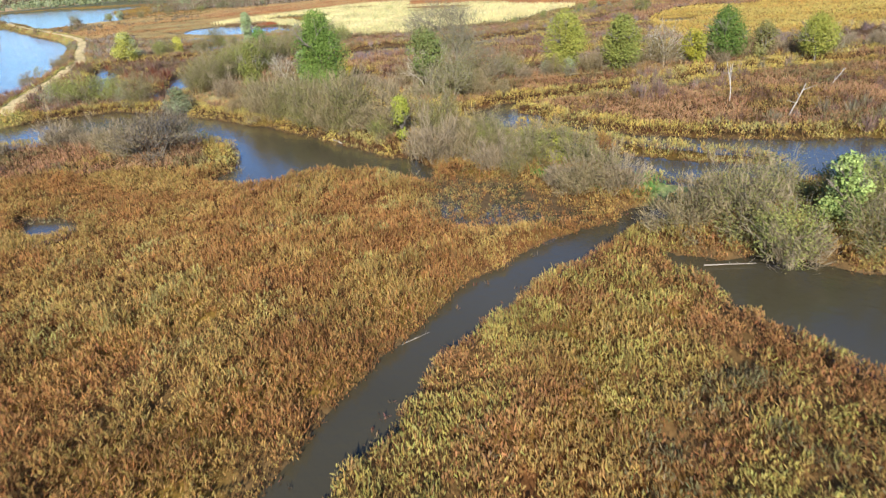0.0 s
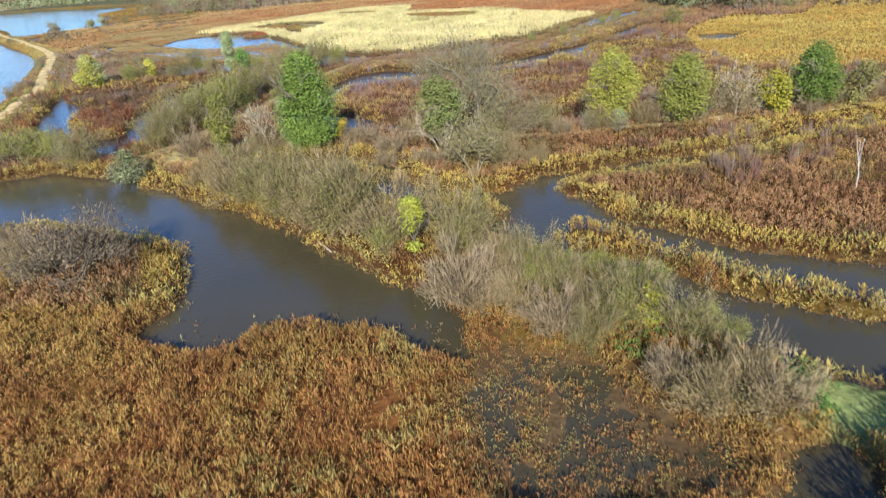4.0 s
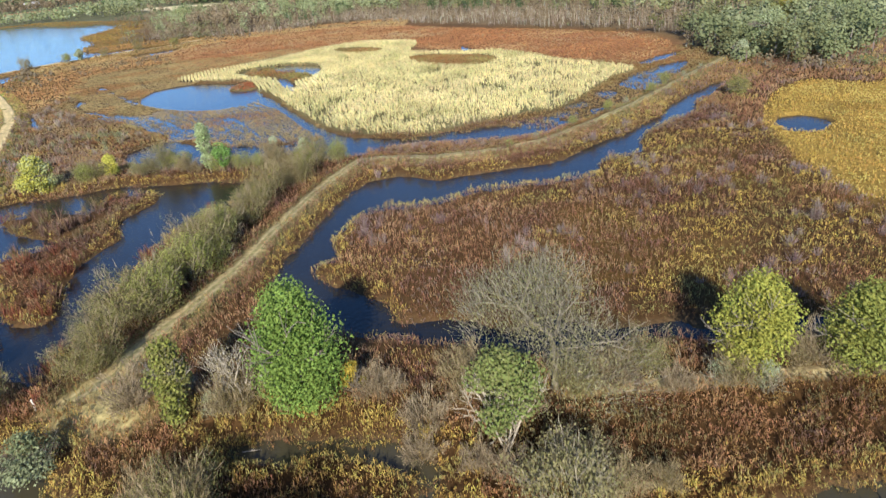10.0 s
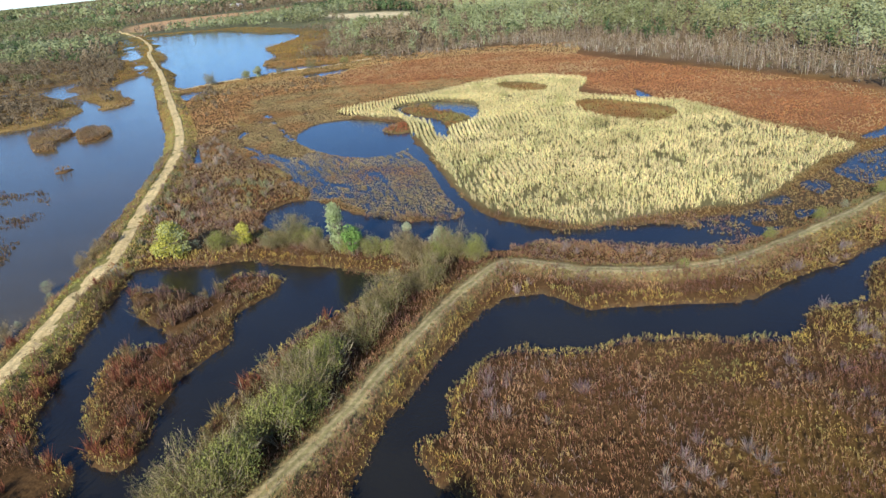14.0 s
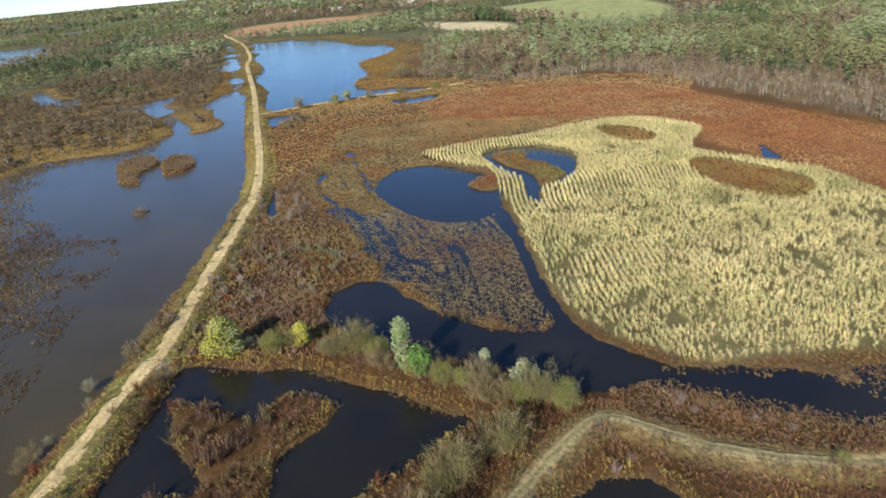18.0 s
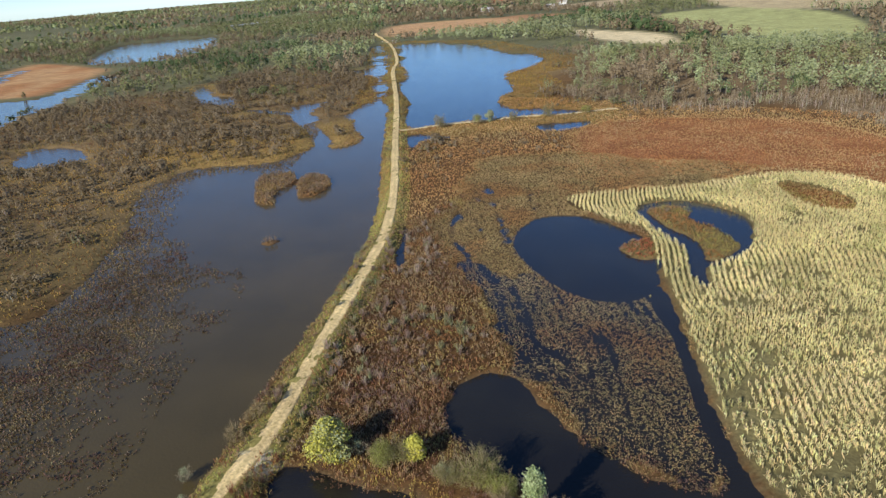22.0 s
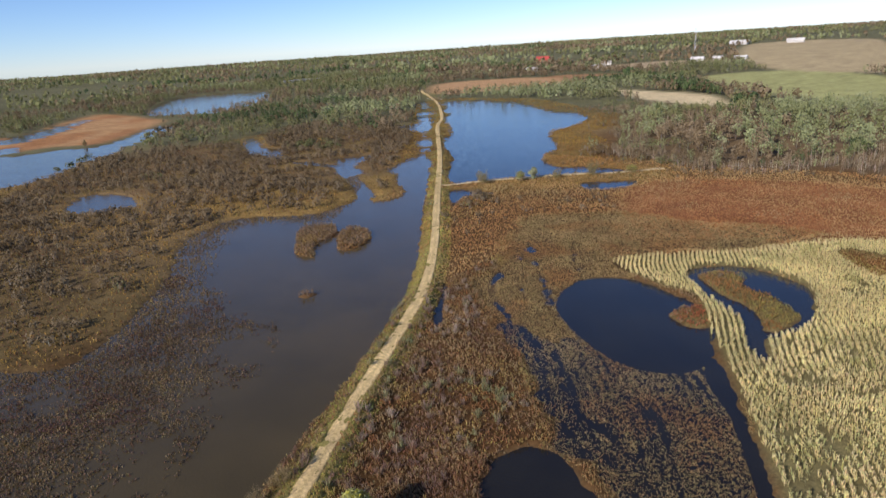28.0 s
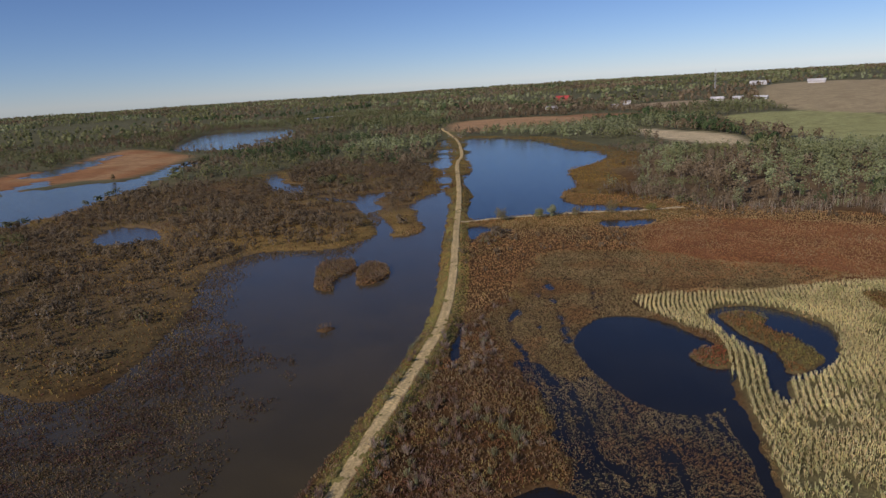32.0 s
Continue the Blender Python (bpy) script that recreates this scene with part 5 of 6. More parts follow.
# willow shrubs: five forms, set out along the banks
WILLOWS = []
for n, (tall, wide, colours, count, twigs, twig, label) in enumerate([
        (5.2, 5.2, SAGE, 5600, 900, (0.26, 0.205, 0.12), "olive willow shrub with many leaning stems"),
        (4.6, 5.0, KHAKI, 3200, 1100, (0.28, 0.215, 0.12), "half-bare tan willow shrub with fanned stems"),
        (4.2, 4.8, [(0.26, 0.27, 0.07), (0.30, 0.29, 0.09), (0.21, 0.225, 0.06)], 5200, 300, (0.23, 0.19, 0.12), "leafy green willow shrub"),
        (4.6, 4.4, KHAKI, 800, 1500, (0.29, 0.225, 0.14), "bare pale willow shrub with fine fanned twigs"),
        (3.0, 3.4, SILVER, 1000, 250, (0.28, 0.24, 0.16), "pale grey-green willow shrub")]):
    WILLOWS.append(tree(60 + n, (0, 0), tall, wide, colours, label, "shrub", "willow_shrub", count=count, size=0.105, levels=1, fork=3, stems=8, radius=0.04, bole=0.6, bark=twig, sigma=0.085, group="willow shrubs", skirt=0.14, twigs=twigs, lobes=(0, 0, 16, 0, 12)[n], taper=0.05))

PLACES = []
mark = np.random.default_rng(5)


def row_of(line, count, kinds, jitter, scale):
    p = rounded(line, False, 8)
    s = np.concatenate([[0], np.cumsum(np.hypot(*np.diff(p, axis=0).T))])
    for d in np.linspace(0, s[-1], count):
        x, y = np.interp(d, s, p[:, 0]), np.interp(d, s, p[:, 1])
        PLACES.append((x + mark.normal(0, jitter), y + mark.normal(0, jitter), mark.choice(kinds), scale * mark.uniform(0.75, 1.25)))


row_of(WILLOW_BANK[1:6], 17, [0, 0, 1, 2, 1], 0.9, 0.9)
row_of(WILLOW_BANK[5:8], 9, [0, 2, 3, 1], 0.7, 0.62)
row_of([(0.6, 53.4), (4.6, 49.8), (7.6, 46.8)], 6, [3, 1, 0], 0.5, 0.62)
row_of(WILLOW_BANK[7:], 3, [3, 0, 1], 0.5, 0.7)
row_of([(1.7, 60.5), (5.3, 57.5), (8.5, 54.1), (11.2, 49.5)], 8, [2, 0, 2], 0.6, 0.5)
row_of([(-20.7, 76.6), (-12.4, 68.5), (-7.2, 63.1)], 7, [0, 1], 0.8, 1.15)
row_of(NORTH_BANK[1:], 26, [0, 2, 4, 2, 1], 1.0, 0.85)
row_of(WEST_BANK, 15, [0, 2, 0, 1], 1.3, 0.95)
row_of([(-37.1, 105.7), (-35.4, 115.8), (-33.9, 122.9)], 6, [0, 2], 0.9, 1.35)
row_of(TREE_BANK[1:], 44, [1, 3, 3, 4, 1, 3], 1.1, 0.74)
row_of([(15.0, 37.0), (17.0, 34.0), (19.4, 31.8), (22.5, 31.0), (26.5, 32.0), (31.8, 35.5)], 11, [0, 2, 1, 3], 1.0, 0.85)
row_of([(17.4, 40.5), (20.2, 37.4), (25.4, 37.5), (31.7, 39.5), (40.1, 40.6)], 9, [0, 1, 2], 0.8, 0.75)
row_of([(-50.6, 63.3), (-42.1, 69.0), (-34.7, 64.7), (-29.8, 61.0)], 7, [3, 1], 1.3, 0.85)
row_of([(-63.0, 96.3), (-52.4, 93.5), (-43.7, 93.2)], 7, [0, 4, 2], 1.4, 1.1)
row_of([(-1.8, 54.4), (-0.9, 54.2)], 2, [3, 3, 3], 0.2, 0.85)
row_of([(7.4, 45.0), (11.2, 43.0)], 4, [3, 3, 1], 0.3, 0.85)
row_of([(-9.3, 84.1), (0.1, 82.0), (4.2, 80.0)], 8, [3, 1], 1.0, 0.7)
row_of([(-6.2, 89.5), (1.1, 89.9), (8.3, 90.5)], 7, [1, 3, 0], 0.8, 0.85)
row_of([(-89.3, 152.0), (-83.4, 129.8), (-78.5, 118.9)], 7, [1, 4], 1.0, 0.6)
row_of([(2.0, 152.9), (14.1, 160.4), (34.0, 181.1), (49.8, 198.7)], 9, [4, 4, 2], 1.0, 0.5)
row_of([(-176.3, 316.1), (-149.3, 342.5), (-130.8, 357.3)], 5, [2, 0], 1.0, 0.9)
PLACES = [p for p in PLACES if min(math.hypot(p[0] - x, p[1] - y) for x, y in ((-5.0, 61.5), (-4.6, 60), (8.2, 49.6), (22.0, 33.2), (15.2, 45.5), (14.6, 47))) > 1.6 and math.hypot(p[0] - 15.1, p[1] - 44.8) > 3.4 and math.hypot(p[0] - 15.3, p[1] - 38.6) > 2.0]
clear = along(ROAD, np.array([p[0] for p in PLACES]), np.array([p[1] for p in PLACES])) > 3.4
PLACES = [p for p, k in zip(PLACES, clear) if k]
xs, ys = np.array([p[0] for p in PLACES]), np.array([p[1] for p in PLACES])
for (x, y, kind, k), z in zip(PLACES, terrain(xs, ys).clip(0.0)):
    copy_thing(WILLOWS[kind], Matrix.Translation((x, y, z - 0.05)) @ Matrix.Rotation(mark.uniform(0, 6.28), 4, "Z") @ Matrix.Diagonal((k, k, k * mark.uniform(0.85, 1.15), 1)))
for ob in WILLOWS:
    for part in ob.children:
        bpy.data.objects.remove(part)
    bpy.data.objects.remove(ob)

# ---- standing corn in drilled rows ----


def corn_rows():
    x, y = [], []
    slope = np.array((0.496, -0.868))
    u = np.arange(-150, 190, 1.08)
    for a in u:
        t = np.arange(-180, 180, 0.3) + dice.uniform(0, 0.3)
        bend = 2.1 * np.sin(t / 8.0) * np.exp(-((t + 28) / 36) ** 2) + 0.5 * np.sin(t / 5.0 + a / 17)
        base = np.array((-25.0, 215.0)) + np.outer(t, slope) + np.outer(a + bend, (0.868, 0.496))
        x.append(base[:, 0]), y.append(base[:, 1])
    x, y = np.concatenate(x), np.concatenate(y)
    x, y = x + dice.normal(0, 0.11, len(x)), y + dice.normal(0, 0.11, len(y))
    keep = (region(CORN_FIELD, x, y) < 0.8 * (ripple(x, y, 3, 1) - 0.5)) & (region(CORN_HOLE, x, y) > 0) & (region(CORN_GAP, x, y) > 0) & (region(CORN_POND, x, y) > 0.3)
    x, y = x[keep], y[keep]
    worn = ease(-12, 8, (x + 45) * 0.868 - (y - 228) * 0.496) * ease(246, 226, y)
    thin = (dice.random(len(x)) < 0.1 + 0.25 * worn * ripple(x, y, 15, 1)) | ((ripple(x, y, 6, 2) < 0.12 + 0.05 * worn) & (dice.random(len(x)) < 0.7)) | (ripple(x, y, 1.6, 3) < 0.24 * worn)
    return x[~thin], y[~thin]


x, y = corn_rows()
z = np.maximum(terrain(x, y), 0.02)
straw = mixed(x, y, [((0.72, 0.62, 0.30), 0.3, 14.0), ((0.64, 0.565, 0.27), 0.25, 8.0), ((0.77, 0.66, 0.345), 0.1, 20.0), ((0.46, 0.42, 0.18), 0.08, 6.0)])
stalks = blades(np.stack([x, y, z - 0.05], 1), np.full(len(x), 1.3), np.full(len(x), 0.11), 0.3, 0.1, 3, straw, 0.2)
low = blades(np.stack([x, y, z + 0.3], 1), np.full(len(x), 0.5), np.full(len(x), 0.13), 0.9, 0.16, 6, straw, 0.3, 1.5)
corn = sheet("corn_field", *joined([stalks, low])[:2], STRAW, joined([stalks, low])[2])
tagged(corn, "ripe straw-yellow corn standing in curved rows", "corn", kind="stuff")

# ---- woodland, from the near edge to the horizon ----
WOODS = [[(0.22, 0.23, 0.10), (0.25, 0.25, 0.12), (0.19, 0.20, 0.085)], [(0.31, 0.34, 0.165), (0.27, 0.30, 0.135), (0.35, 0.37, 0.195)], [(0.26, 0.20, 0.12), (0.30, 0.235, 0.145), (0.22, 0.165, 0.095)], [(0.10, 0.145, 0.06), (0.115, 0.155, 0.065), (0.09, 0.125, 0.055)], [(0.26, 0.26, 0.11), (0.28, 0.28, 0.13), (0.23, 0.23, 0.10)]]


def open_land(x, y):
    """Lakes, meadows, fields and marsh, where no wood stands."""
    k = np.zeros(len(x), bool)
    for r, pad in ((BIG_LAKE, 6), (BLUE_LAKE, 22), (FAR_POOL, 6), (FAR_STRIP, 12), (FAR_MARSH, 4), (RED_MEADOW, 3), (GOLD_MARSH, 3), (BROWN_FIELD, 3), (SAND_FIELD, 3), (GREEN_FIELD, 3), (TAN_FIELD, 5), (HOME_FIELD, 5), (BROWN_STRIP, 5), (HARE_POOL, 6), (SIDE_POOL, 6)):
        k |= region(r, x, y, pad + 2) < pad
    return k | (along(ROAD, x, y, 12) < 9)


def wood(name, label, box, per_m2, kinds, tall, sprays, size, where, clump=60.0, broad=1.0, shade=1.0, fields=True, rim=None, lobes=1, poles=1):
    x, y = spread_over(*box, per_m2)
    keep = where(x, y)
    if fields:
        keep &= ~open_land(x, y)
    x, y = x[keep], y[keep]
    z = terrain(x, y)
    keep = z > 0.1
    x, y, z = x[keep], y[keep], z[keep]
    n = len(x)
    h = tall * (0.45 + 0.45 * ripple(x, y, clump, 1) + 0.2 * ripple(x, y, clump / 4, 2) + 0.4 * dice.random(n) ** 2)
    if rim:
        h = h * (0.45 + 0.55 * ease(0, 30, -region(rim, x, y, 60) + 14 * (ripple(x, y, 18, 3) - 0.5)))
    score = np.stack([share + 1.3 * ripple(x, y, clump, i) + 0.3 * dice.random(n) for i, share in enumerate(kinds)])
    kind = score.argmax(0)
    palette = shade * np.array(WOODS)[kind, dice.integers(0, 3, n)]
    w = h * broad * np.array((0.33, 0.33, 0.24, 0.24, 0.3))[kind]
    m = n * sprays
    d = dice.normal(0, 1, (m, 3))
    d /= np.linalg.norm(d, axis=1, keepdims=True)
    d *= dice.uniform(0.65, 1.0, (m, 1))
    reach = np.repeat(np.stack([w, w, 0.44 * h], 1), sprays, 0)
    at = np.repeat(np.stack([x, y, z + 0.56 * h], 1), sprays, 0)
    if lobes > 1:
        knob = dice.normal(0, 1, (n, lobes, 3))
        knob *= 0.62 / np.linalg.norm(knob, axis=2, keepdims=True)
        at = at + knob[np.repeat(np.arange(n), sprays), dice.integers(0, lobes, m)] * reach
        reach = reach * 0.5
    at = at + d * reach
    s = size * dice.uniform(0.6, 1.4, (m, 1)) * np.repeat(h / tall, sprays)[:, None]
    face = d + (0, -0.2, 0.35) + dice.normal(0, 0.3, (m, 3))
    side = np.cross(face, dice.normal(0, 1, (m, 3)))
    up = np.cross(side, face)
    side /= np.linalg.norm(side, axis=1, keepdims=True)
    up /= np.linalg.norm(up, axis=1, keepdims=True)
    v = np.stack([at - up * s * 0.5, at + side * s * 0.5, at + up * s * 0.5, at - side * s * 0.5], 1)
    c = np.repeat(palette, sprays, 0) * dice.uniform(0.92, 1.08, (m, 1))
    stems = blades(np.stack([x, y, z - 0.3], 1), 0.8 * h, np.full(n, 0.5 if poles == 1 else 0.16), 0.03 if poles == 1 else 0.07, 0.1 if poles == 1 else 1.6, poles, np.array((((0.22, 0.19, 0.15) if poles == 1 else (0.40, 0.34, 0.25)),) * n), 0.25)
    v, q, c = joined([(v.reshape(-1, 3), np.arange(4 * m).reshape(m, 4), np.repeat(c, 4, 0)), stems])
    return tagged(sheet(name, v, q, FAR, c), label, "woodland", kind="stuff")


wood("near_wood", "grey-green and olive woodland edge behind the meadow", (-240, 160, 180, 640), 0.026, (0.3, 0.3, 0.05, 0.0, 0.25), 10.0, 90, 0.75, lambda x, y: (region(WOOD_EAST, x, y) < 0) & (x < 0.42 * y) & ~((x > 50) & (y < 262)) & ((x < -62) | (region(WOOD_EAST, x, y, 60) < -26)), rim=WOOD_EAST, lobes=7, shade=0.98)
wood("bare_thicket", "bare grey thicket at the meadow edge", (-160, 120, 250, 470), 0.10, (-0.35, -0.3, 0.8, -0.9, -0.6), 5.4, 22, 0.42, lambda x, y: (region(WOOD_EAST, x, y) < 3) & (region(WOOD_EAST, x, y, 60) > np.where(x < -62, -14, -48)) & ~((x > 50) & (y < 250)), shade=1.05, poles=4)
wood("middle_wood", "mixed autumn woodland beyond the lakes", (-1150, 420, 320, 1250), 0.0125, (0.3, 0.12, 0.35, 0.05, 0.1), 9.5, 26, 1.45, lambda x, y: (region(WOOD_EAST, x, y) > 0) & ((y > 620) | (x < -430) | ((y > 430) & (x < -330))) & (x + 0.62 * y > -780) & (ripple(x, y, 120, 2) > 0.22) & (x < 0.35 * y), clump=90.0, shade=0.85)
wood("lake_wood", "brown and olive woodland west of the marsh", (-1150, -380, 130, 560), 0.010, (0.2, -0.1, 0.5, -0.3, 0.0), 5.5, 26, 1.1, lambda x, y: (x < -0.42 * y - 290) & (ripple(x, y, 70, 2) > 0.25), clump=70.0, broad=1.4, shade=0.8)
wood("far_wood", "hazy far woodland", (-4600, 1200, 300, 4300), 0.0011, (0.3, 0.1, 0.2, 0.0, 0.15), 13.0, 9, 5.0, lambda x, y: (np.hypot(x, y) > 1150) & (np.hypot(x, y) < 4700) & (x < 0.35 * y) & (x > -7 * y) & (ripple(x, y, 200, 2) > 0.3), clump=200.0)
wood("lake_thicket", "low dark brown and olive thicket beyond the lake", (-440, -150, 120, 470), 0.06, (-0.05, -0.4, 0.65, -0.9, -0.15), 3.6, 46, 0.62, lambda x, y: (x + 0.75 * y < 60) & (0.6 * ripple(x, y, 38, 2) + 0.4 * ripple(x, y, 11, 1) + 0.2 * dice.random(len(x)) > 0.44), clump=40.0, broad=2.0, shade=0.72)
wood("corner_wood", "grey-green trees at the corner of the golden marsh", (50, 125, 182, 262), 0.034, (0.4, 0.1, -0.1, 0.1, 0.35), 8.0, 260, 0.5, lambda x, y: (region(WOOD_EAST, x, y) < 1) & (x < 0.48 * y + 5), broad=1.25, shade=0.7, lobes=8)
wood("hedgerow", "dark green hedgerow between the fields", (-420, -150, 600, 960), 0.03, (0.0, -0.4, -0.3, 0.7, -0.1), 9.0, 24, 1.9, lambda x, y: np.abs((x + 190) * 0.83 + (y - 650) * 0.56 + 0.02 * (y - 650)) < 11)
wood("corner_thicket", "low scrub under the corner trees", (46, 112, 176, 240), 0.08, (0.1, 0.0, 0.5, -0.5, 0.0), 3.2, 40, 0.45, lambda x, y: np.abs(region(WOOD_EAST, x, y, 12)) < 5, clump=12.0, broad=1.9, shade=0.8, fields=False)
wood("far_bushes", "brown bushes scattered over the far meadow", (-190, 60, 250, 385), 0.02, (0.0, -0.1, 0.6, -0.6, -0.2), 1.9, 22, 0.5, lambda x, y: (ripple(x, y, 25, 2) > 0.5) & ~bare_ground(x, y) & (region(RED_MEADOW, x, y) > 2) & (flooded(x, y) > 3), clump=20.0, broad=2.2, shade=0.75, fields=False)
wood("dike_hedge", "dark low hedge on the far dike", (-620, -280, 150, 420), 0.12, (0.2, -0.3, 0.4, 0.1, 0.0), 3.6, 24, 0.9, lambda x, y: along(FAR_DIKE, x, y, 12) < 4, clump=14.0, broad=1.5, shade=0.6, fields=False)
wood("lake_scrub", "dark brown and olive scrub between the far lake and the wood", (-260, -105, 372, 600), 0.05, (0.1, -0.3, 0.5, -0.3, 0.0), 5.0, 40, 0.6, lambda x, y: (region(BLUE_LAKE, x, y, 80) > 16) & (region(BLUE_LAKE, x, y, 80) < 75) & (x + 0.75 * y > 120) & (ripple(x, y, 20, 1) > 0.3) & (along(SPUR, x, y) > 7), clump=25.0, broad=1.5, shade=0.88, fields=False)

# ---- small and far built things ----


def box(name, centre, size, turn, mat, colour, parent, taper=1.0):
    """A bevelled box, narrowed at the top by taper."""
    bm = bmesh.new()
    bmesh.ops.create_cube(bm, size=1)
    for v in bm.verts:
        k = taper if v.co.z > 0 else 1.0
        v.co = Vector((v.co.x * size[0] * k, v.co.y * size[1] * k, v.co.z * size[2]))
    bmesh.ops.bevel(bm, geom=bm.edges[:], offset=0.04 * min(size), segments=1, affect="EDGES")
    me = bpy.data.meshes.new(name)
    bm.to_mesh(me)
    bm.free()
    a = me.color_attributes.new("tint", "FLOAT_COLOR", "POINT")
    a.data.foreach_set("color", np.tile((*colour, 1.0), len(me.vertices)).astype(np.float32))
    me.materials.append(mat)
    ob = new(name, me)
    ob.parent = parent
    ob.matrix_basis = Matrix.Translation(centre) @ Matrix.Rotation(radians(turn), 4, "Z")
    return ob


def gable(name, centre, size, turn, mat, colour, parent):
    """A pitched roof with eaves."""
    l, w, h = size
    verts = [(-l / 2, -w / 2, 0), (l / 2, -w / 2, 0), (l / 2, w / 2, 0), (-l / 2, w / 2, 0), (-l / 2, 0, h), (l / 2, 0, h), (-l / 2, -w / 2, -0.2), (l / 2, -w / 2, -0.2), (l / 2, w / 2, -0.2), (-l / 2, w / 2, -0.2)]
    me = bpy.data.meshes.new(name)
    me.from_pydata(verts, [], [(0, 1, 5, 4), (2, 3, 4, 5), (0, 4, 3), (1, 2, 5), (0, 6, 7, 1), (2, 8, 9, 3), (1, 7, 8, 2), (3, 9, 6, 0), (9, 8, 7, 6)])
    a = me.color_attributes.new("tint", "FLOAT_COLOR", "POINT")
    a.data.foreach_set("color", np.tile((*colour, 1.0), len(verts)).astype(np.float32))
    me.materials.append(mat)
    ob = new(name, me)
    ob.parent = parent
    ob.matrix_basis = Matrix.Translation(centre) @ Matrix.Rotation(radians(turn), 4, "Z")
    return ob


def footing(x, y):
    return float(terrain(np.array([x], float), np.array([y], float))[0])


def house(name, at, size, turn, wall, roof, label, category):
    x, y = at
    l, w, h = size
    top = new(name)
    top.location = (x, y, footing(x, y) - 0.3)
    box("wall", (0, 0, h / 2), (l, w, h), turn, PAINT, wall, top)
    gable("roof", (0, 0, h + 0.02), (l * 1.06, w * 1.12, 0.32 * w), turn, PAINT, roof, top)
    away = Matrix.Rotation(radians(turn), 4, "Z")
    n = max(2, int(l / 5))
    for k in range(n):
        p = away @ Vector((-l / 2 + l * (k + 0.5) / n, -w / 2 - 0.03, h * 0.55))
        box("door" if k == n // 2 else "window", p, (1.1, 0.1, 1.9 if k == n // 2 else 1.2), turn, PAINT, (0.06, 0.07, 0.08), top)
    return tagged(top, label, category)


house("barn", (-753.1, 1321.2), (27, 14, 8), 20, (0.38, 0.09, 0.07), (0.45, 0.08, 0.07), "large red barn with a bright red roof among the far trees", "barn")
house("shed", (-389.3, 1187.9), (20, 9, 4.0), 5, (0.55, 0.54, 0.51), (0.58, 0.57, 0.55), "long white farm shed beyond the fields", "shed")
house("shed", (-362.4, 1200.5), (15, 8, 3.6), 10, (0.52, 0.52, 0.5), (0.55, 0.55, 0.53), "white farm shed with a pale roof", "shed")
house("shed", (-330.1, 1201.8), (22, 8, 3.4), 0, (0.5, 0.5, 0.48), (0.54, 0.54, 0.52), "low white shed at the field edge", "shed")
house("house", (-509.5, 1070.3), (15, 8, 4.2), 15, (0.55, 0.52, 0.46), (0.42, 0.40, 0.37), "pale house by the brown field", "house")
house("house", (-526.1, 1146.4), (16, 9, 5), 30, (0.62, 0.60, 0.55), (0.35, 0.33, 0.31), "grey-roofed house among trees", "house")
house("house", (-605.8, 1040.0), (18, 10, 4.8), 60, (0.66, 0.64, 0.60), (0.40, 0.38, 0.36), "pale farmhouse with a grey roof", "house")
house("shed", (-523.6, 1882.5), (44, 18, 5), 4, (0.5, 0.49, 0.47), (0.52, 0.51, 0.49), "pale distant farm building", "shed")
house("shed", (-388.9, 1842.7), (36, 16, 5), 8, (0.5, 0.49, 0.47), (0.54, 0.53, 0.50), "pale distant barn at the tan field", "shed")


def road_bridge(at, length, turn):
    top = new("bridge")
    x, y = at
    top.location = (x, y, footing(x, y))
    away = Matrix.Rotation(radians(turn), 4, "Z")
    box("deck", (0, 0, 3.4), (length, 9, 0.9), turn, PAINT, (0.62, 0.60, 0.56), top)
    for side in (-4.2, 4.2):
        box("parapet", away @ Vector((0, side, 4.35)), (length, 0.35, 1.0), turn, PAINT, (0.72, 0.70, 0.66), top)
    for k in range(6):
        box("pier", away @ Vector((-length / 2 + length * (k + 0.5) / 6, 0, 1.4)), (1.2, 7, 3.2), turn, PAINT, (0.45, 0.43, 0.40), top)
    return tagged(top, "long pale concrete road bridge beyond the far pool", "bridge")


road_bridge((-1028.4, 901.7), 78, 83)


def culvert(at, turn, label, wide):
    """A small water gate: sill, two posts, stop boards and a headwall."""
    top = new("water_gate")
    x, y = at
    top.location = (x, y, max(footing(x, y), 0.1))
    away = Matrix.Rotation(radians(turn), 4, "Z")
    box("headwall", (0, 0, 0.25), (wide, 0.3, 1.1), turn, PAINT, (0.52, 0.50, 0.45), top)
    for side in (-0.45, 0.45):
        box("post", away @ Vector((side * wide, -0.3, 0.6)), (0.14, 0.14, 2.0), turn, PAINT, (0.05, 0.045, 0.04), top)
    for k in range(3):
        box("stop_board", away @ Vector((0, -0.3, 0.15 + 0.27 * k)), (wide * 0.85, 0.07, 0.25), turn, PAINT, (0.16, 0.11, 0.07), top)
    box("gauge_board", away @ Vector((0.2 * wide, -0.45, 1.0)), (0.16, 0.04, 0.9), turn, PAINT, (0.8, 0.8, 0.77), top)
    return tagged(top, label, "water gate")


culvert((-25.0, 156.2), 20, "dark timber water gate with a white gauge board", 1.6)
culvert((-476.7, 641.4), 40, "pale concrete water gate at the far end of the road", 16.0)
culvert((-456.8, 620.9), 40, "pale concrete headwall beside the far road", 9.0)


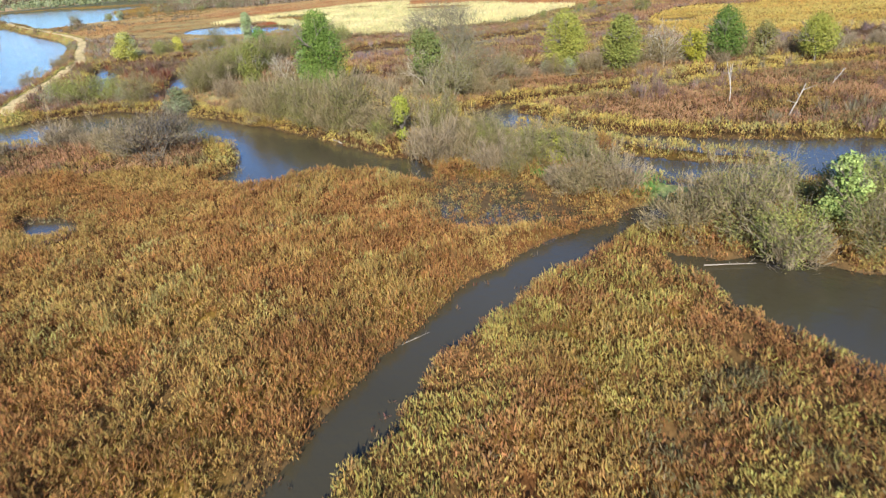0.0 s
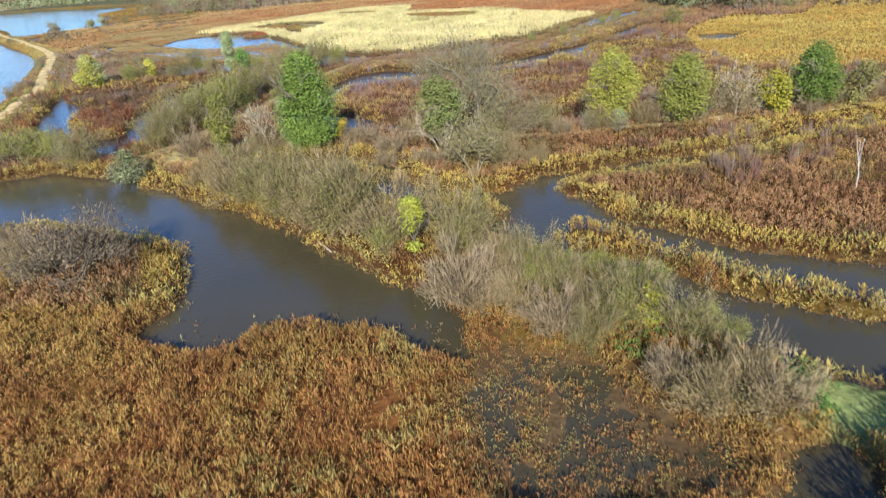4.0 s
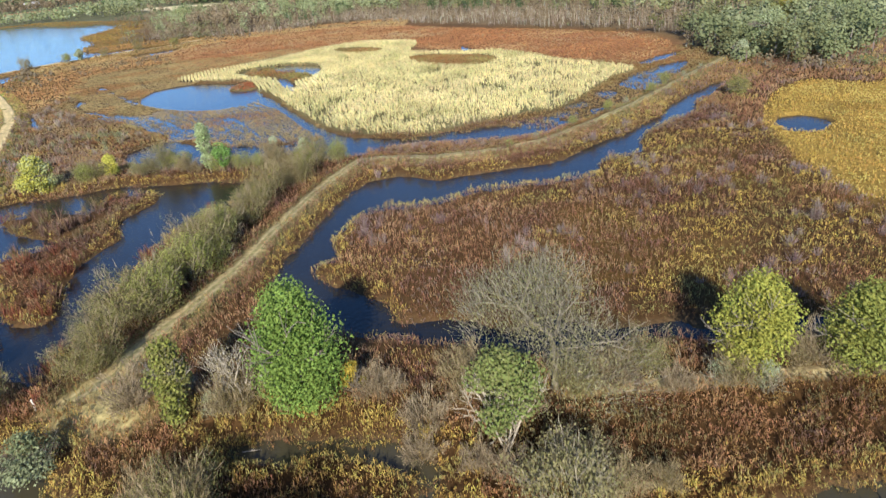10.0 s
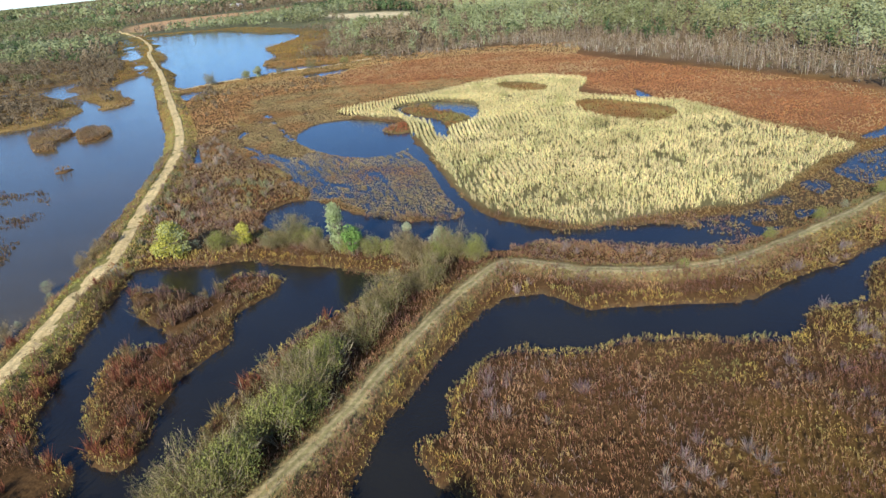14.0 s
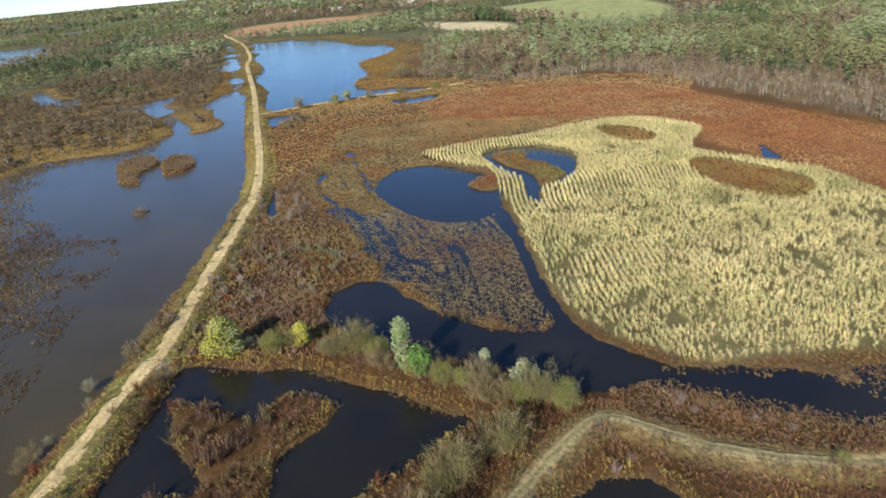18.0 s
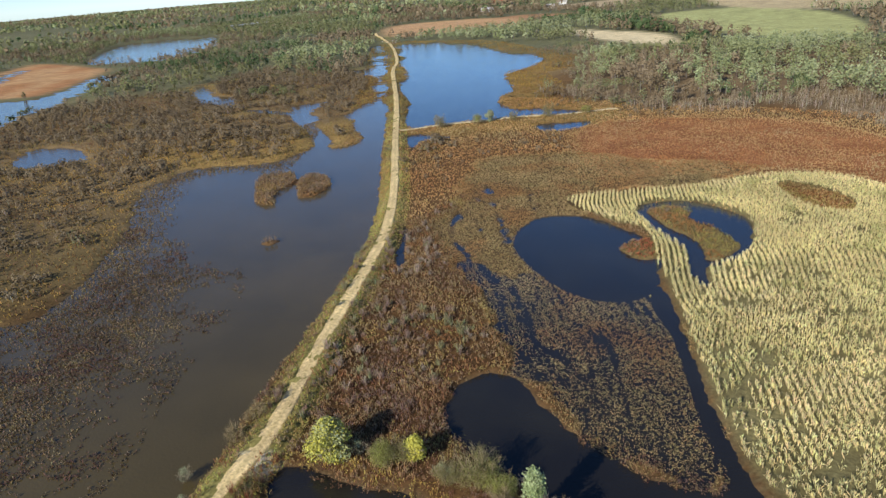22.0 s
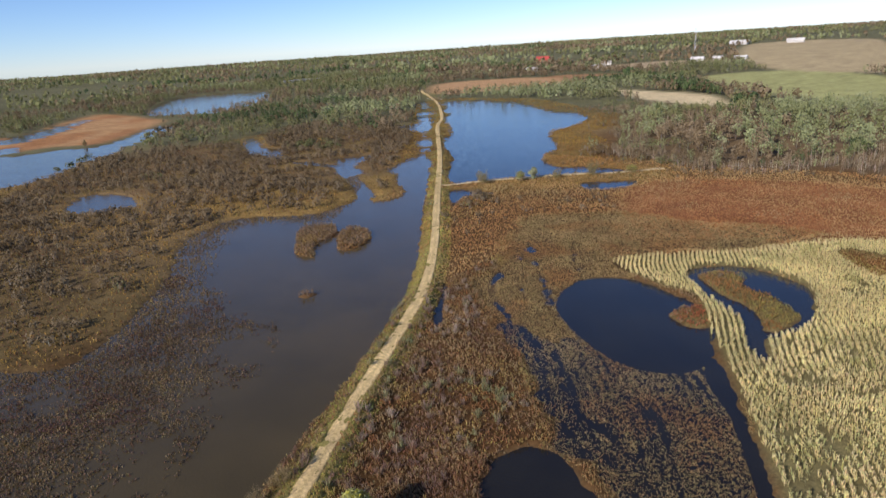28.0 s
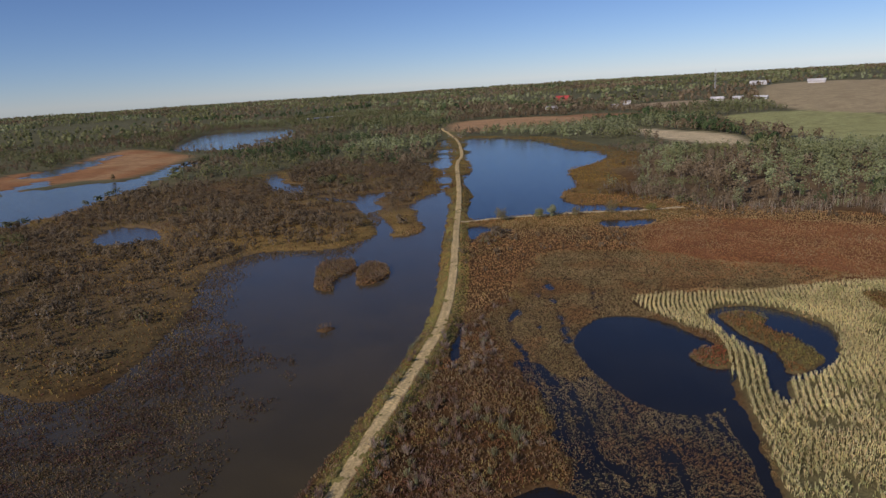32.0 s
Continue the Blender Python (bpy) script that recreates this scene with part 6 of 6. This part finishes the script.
def stake(at, tall, label):
    top = new("marker_post")
    x, y = at
    top.location = (x, y, footing(x, y))
    box("post", (0, 0, tall / 2 - 0.2), (0.12, 0.12, tall + 0.4), 12, PAINT, (0.75, 0.72, 0.66), top, 0.85)
    box("cap", (0, 0, tall + 0.03), (0.17, 0.17, 0.07), 12, PAINT, (0.6, 0.58, 0.52), top)
    return tagged(top, label, "post")


stake((-40.7, 92.8), 1.1, "short white marker post at the pond inlet")


def log(at, length, turn, thick, label, lift=0.02, rise=0.0, name="log"):
    rng = np.random.default_rng(int(abs(at[0] * 31 + at[1] * 17)))
    x, y = at
    top = new(name)
    top.location = (x, y, max(footing(x, y), 0.0) + lift)
    a = radians(turn)
    way = np.array((math.cos(a), math.sin(a), rise))
    p, segs = -way * length / 2, []
    for k in range(6):
        e = p + way * length / 6 + rng.normal(0, 0.03 * length / 6, 3) * (1, 1, 0.3)
        segs.append((p, e, thick * (1 - 0.09 * k), thick * (1 - 0.09 * (k + 1))))
        p = e
    v, q, c = tubes(segs, (0.36, 0.31, 0.25), rng)
    body = sheet("trunk", v, q, BARK, c, parent=top)
    for k in range(3):
        s = segs[2 + k][1]
        e = s + np.array((rng.normal(0, 0.3), rng.normal(0, 0.3), 0.25)) * length * 0.35
        v, q, c = tubes([(s, (s + e) / 2, thick * 0.4, thick * 0.3), ((s + e) / 2, e, thick * 0.3, thick * 0.12)], (0.34, 0.30, 0.24), rng)
        sheet("branch", v, q, BARK, c, parent=top)
    return tagged(top, label, "log")


log((-12.2, 65.1), 2.4, -58, 0.13, "bleached log floating by the willow bank")
log((14.9, 31.9), 2.8, -4, 0.035, "pale fallen branch lying over the east pond", 0.12)
log((-21.4, 86.9), 1.4, 5, 0.05, "thin pale stick floating in the back pool")
log((-2.2, 26.4), 1.6, 38, 0.018, "thin pale stick at the creek edge", 0.05)
log((33.3, 63.2), 6.0, 52, 0.10, "leaning dead trunk in the east marsh", 0.9, 0.45, "fallen_tree")
log((42.1, 72.4), 5.0, 40, 0.09, "bleached dead limb in the east marsh", 0.8, 0.4, "fallen_tree")
log((-30.8, 62.7), 3.6, 40, 0.10, "pale leaning stem under the pond shrub", 0.7, 0.5, "fallen_tree")
log((-0.8, 80.5), 3.0, 150, 0.06, "grey fallen limb at the creek point", 0.35, 0.2, "fallen_tree")


def mast(at, tall):
    top = new("radio_mast")
    x, y = at
    top.location = (x, y, footing(x, y))
    for k in range(3):
        a = k * 2.094
        box("leg", (1.3 * math.cos(a), 1.3 * math.sin(a), tall / 2), (0.35, 0.35, tall), 0, PAINT, (0.55, 0.55, 0.56), top)
    for k in range(8):
        box("brace", (0, 0, tall * (k + 0.5) / 8), (2.6, 2.6, 0.25), 30 * k, PAINT, (0.5, 0.5, 0.52), top)
    return tagged(top, "thin grey lattice radio mast over the far trees", "mast")


mast((-510.2, 1524.4), 46)
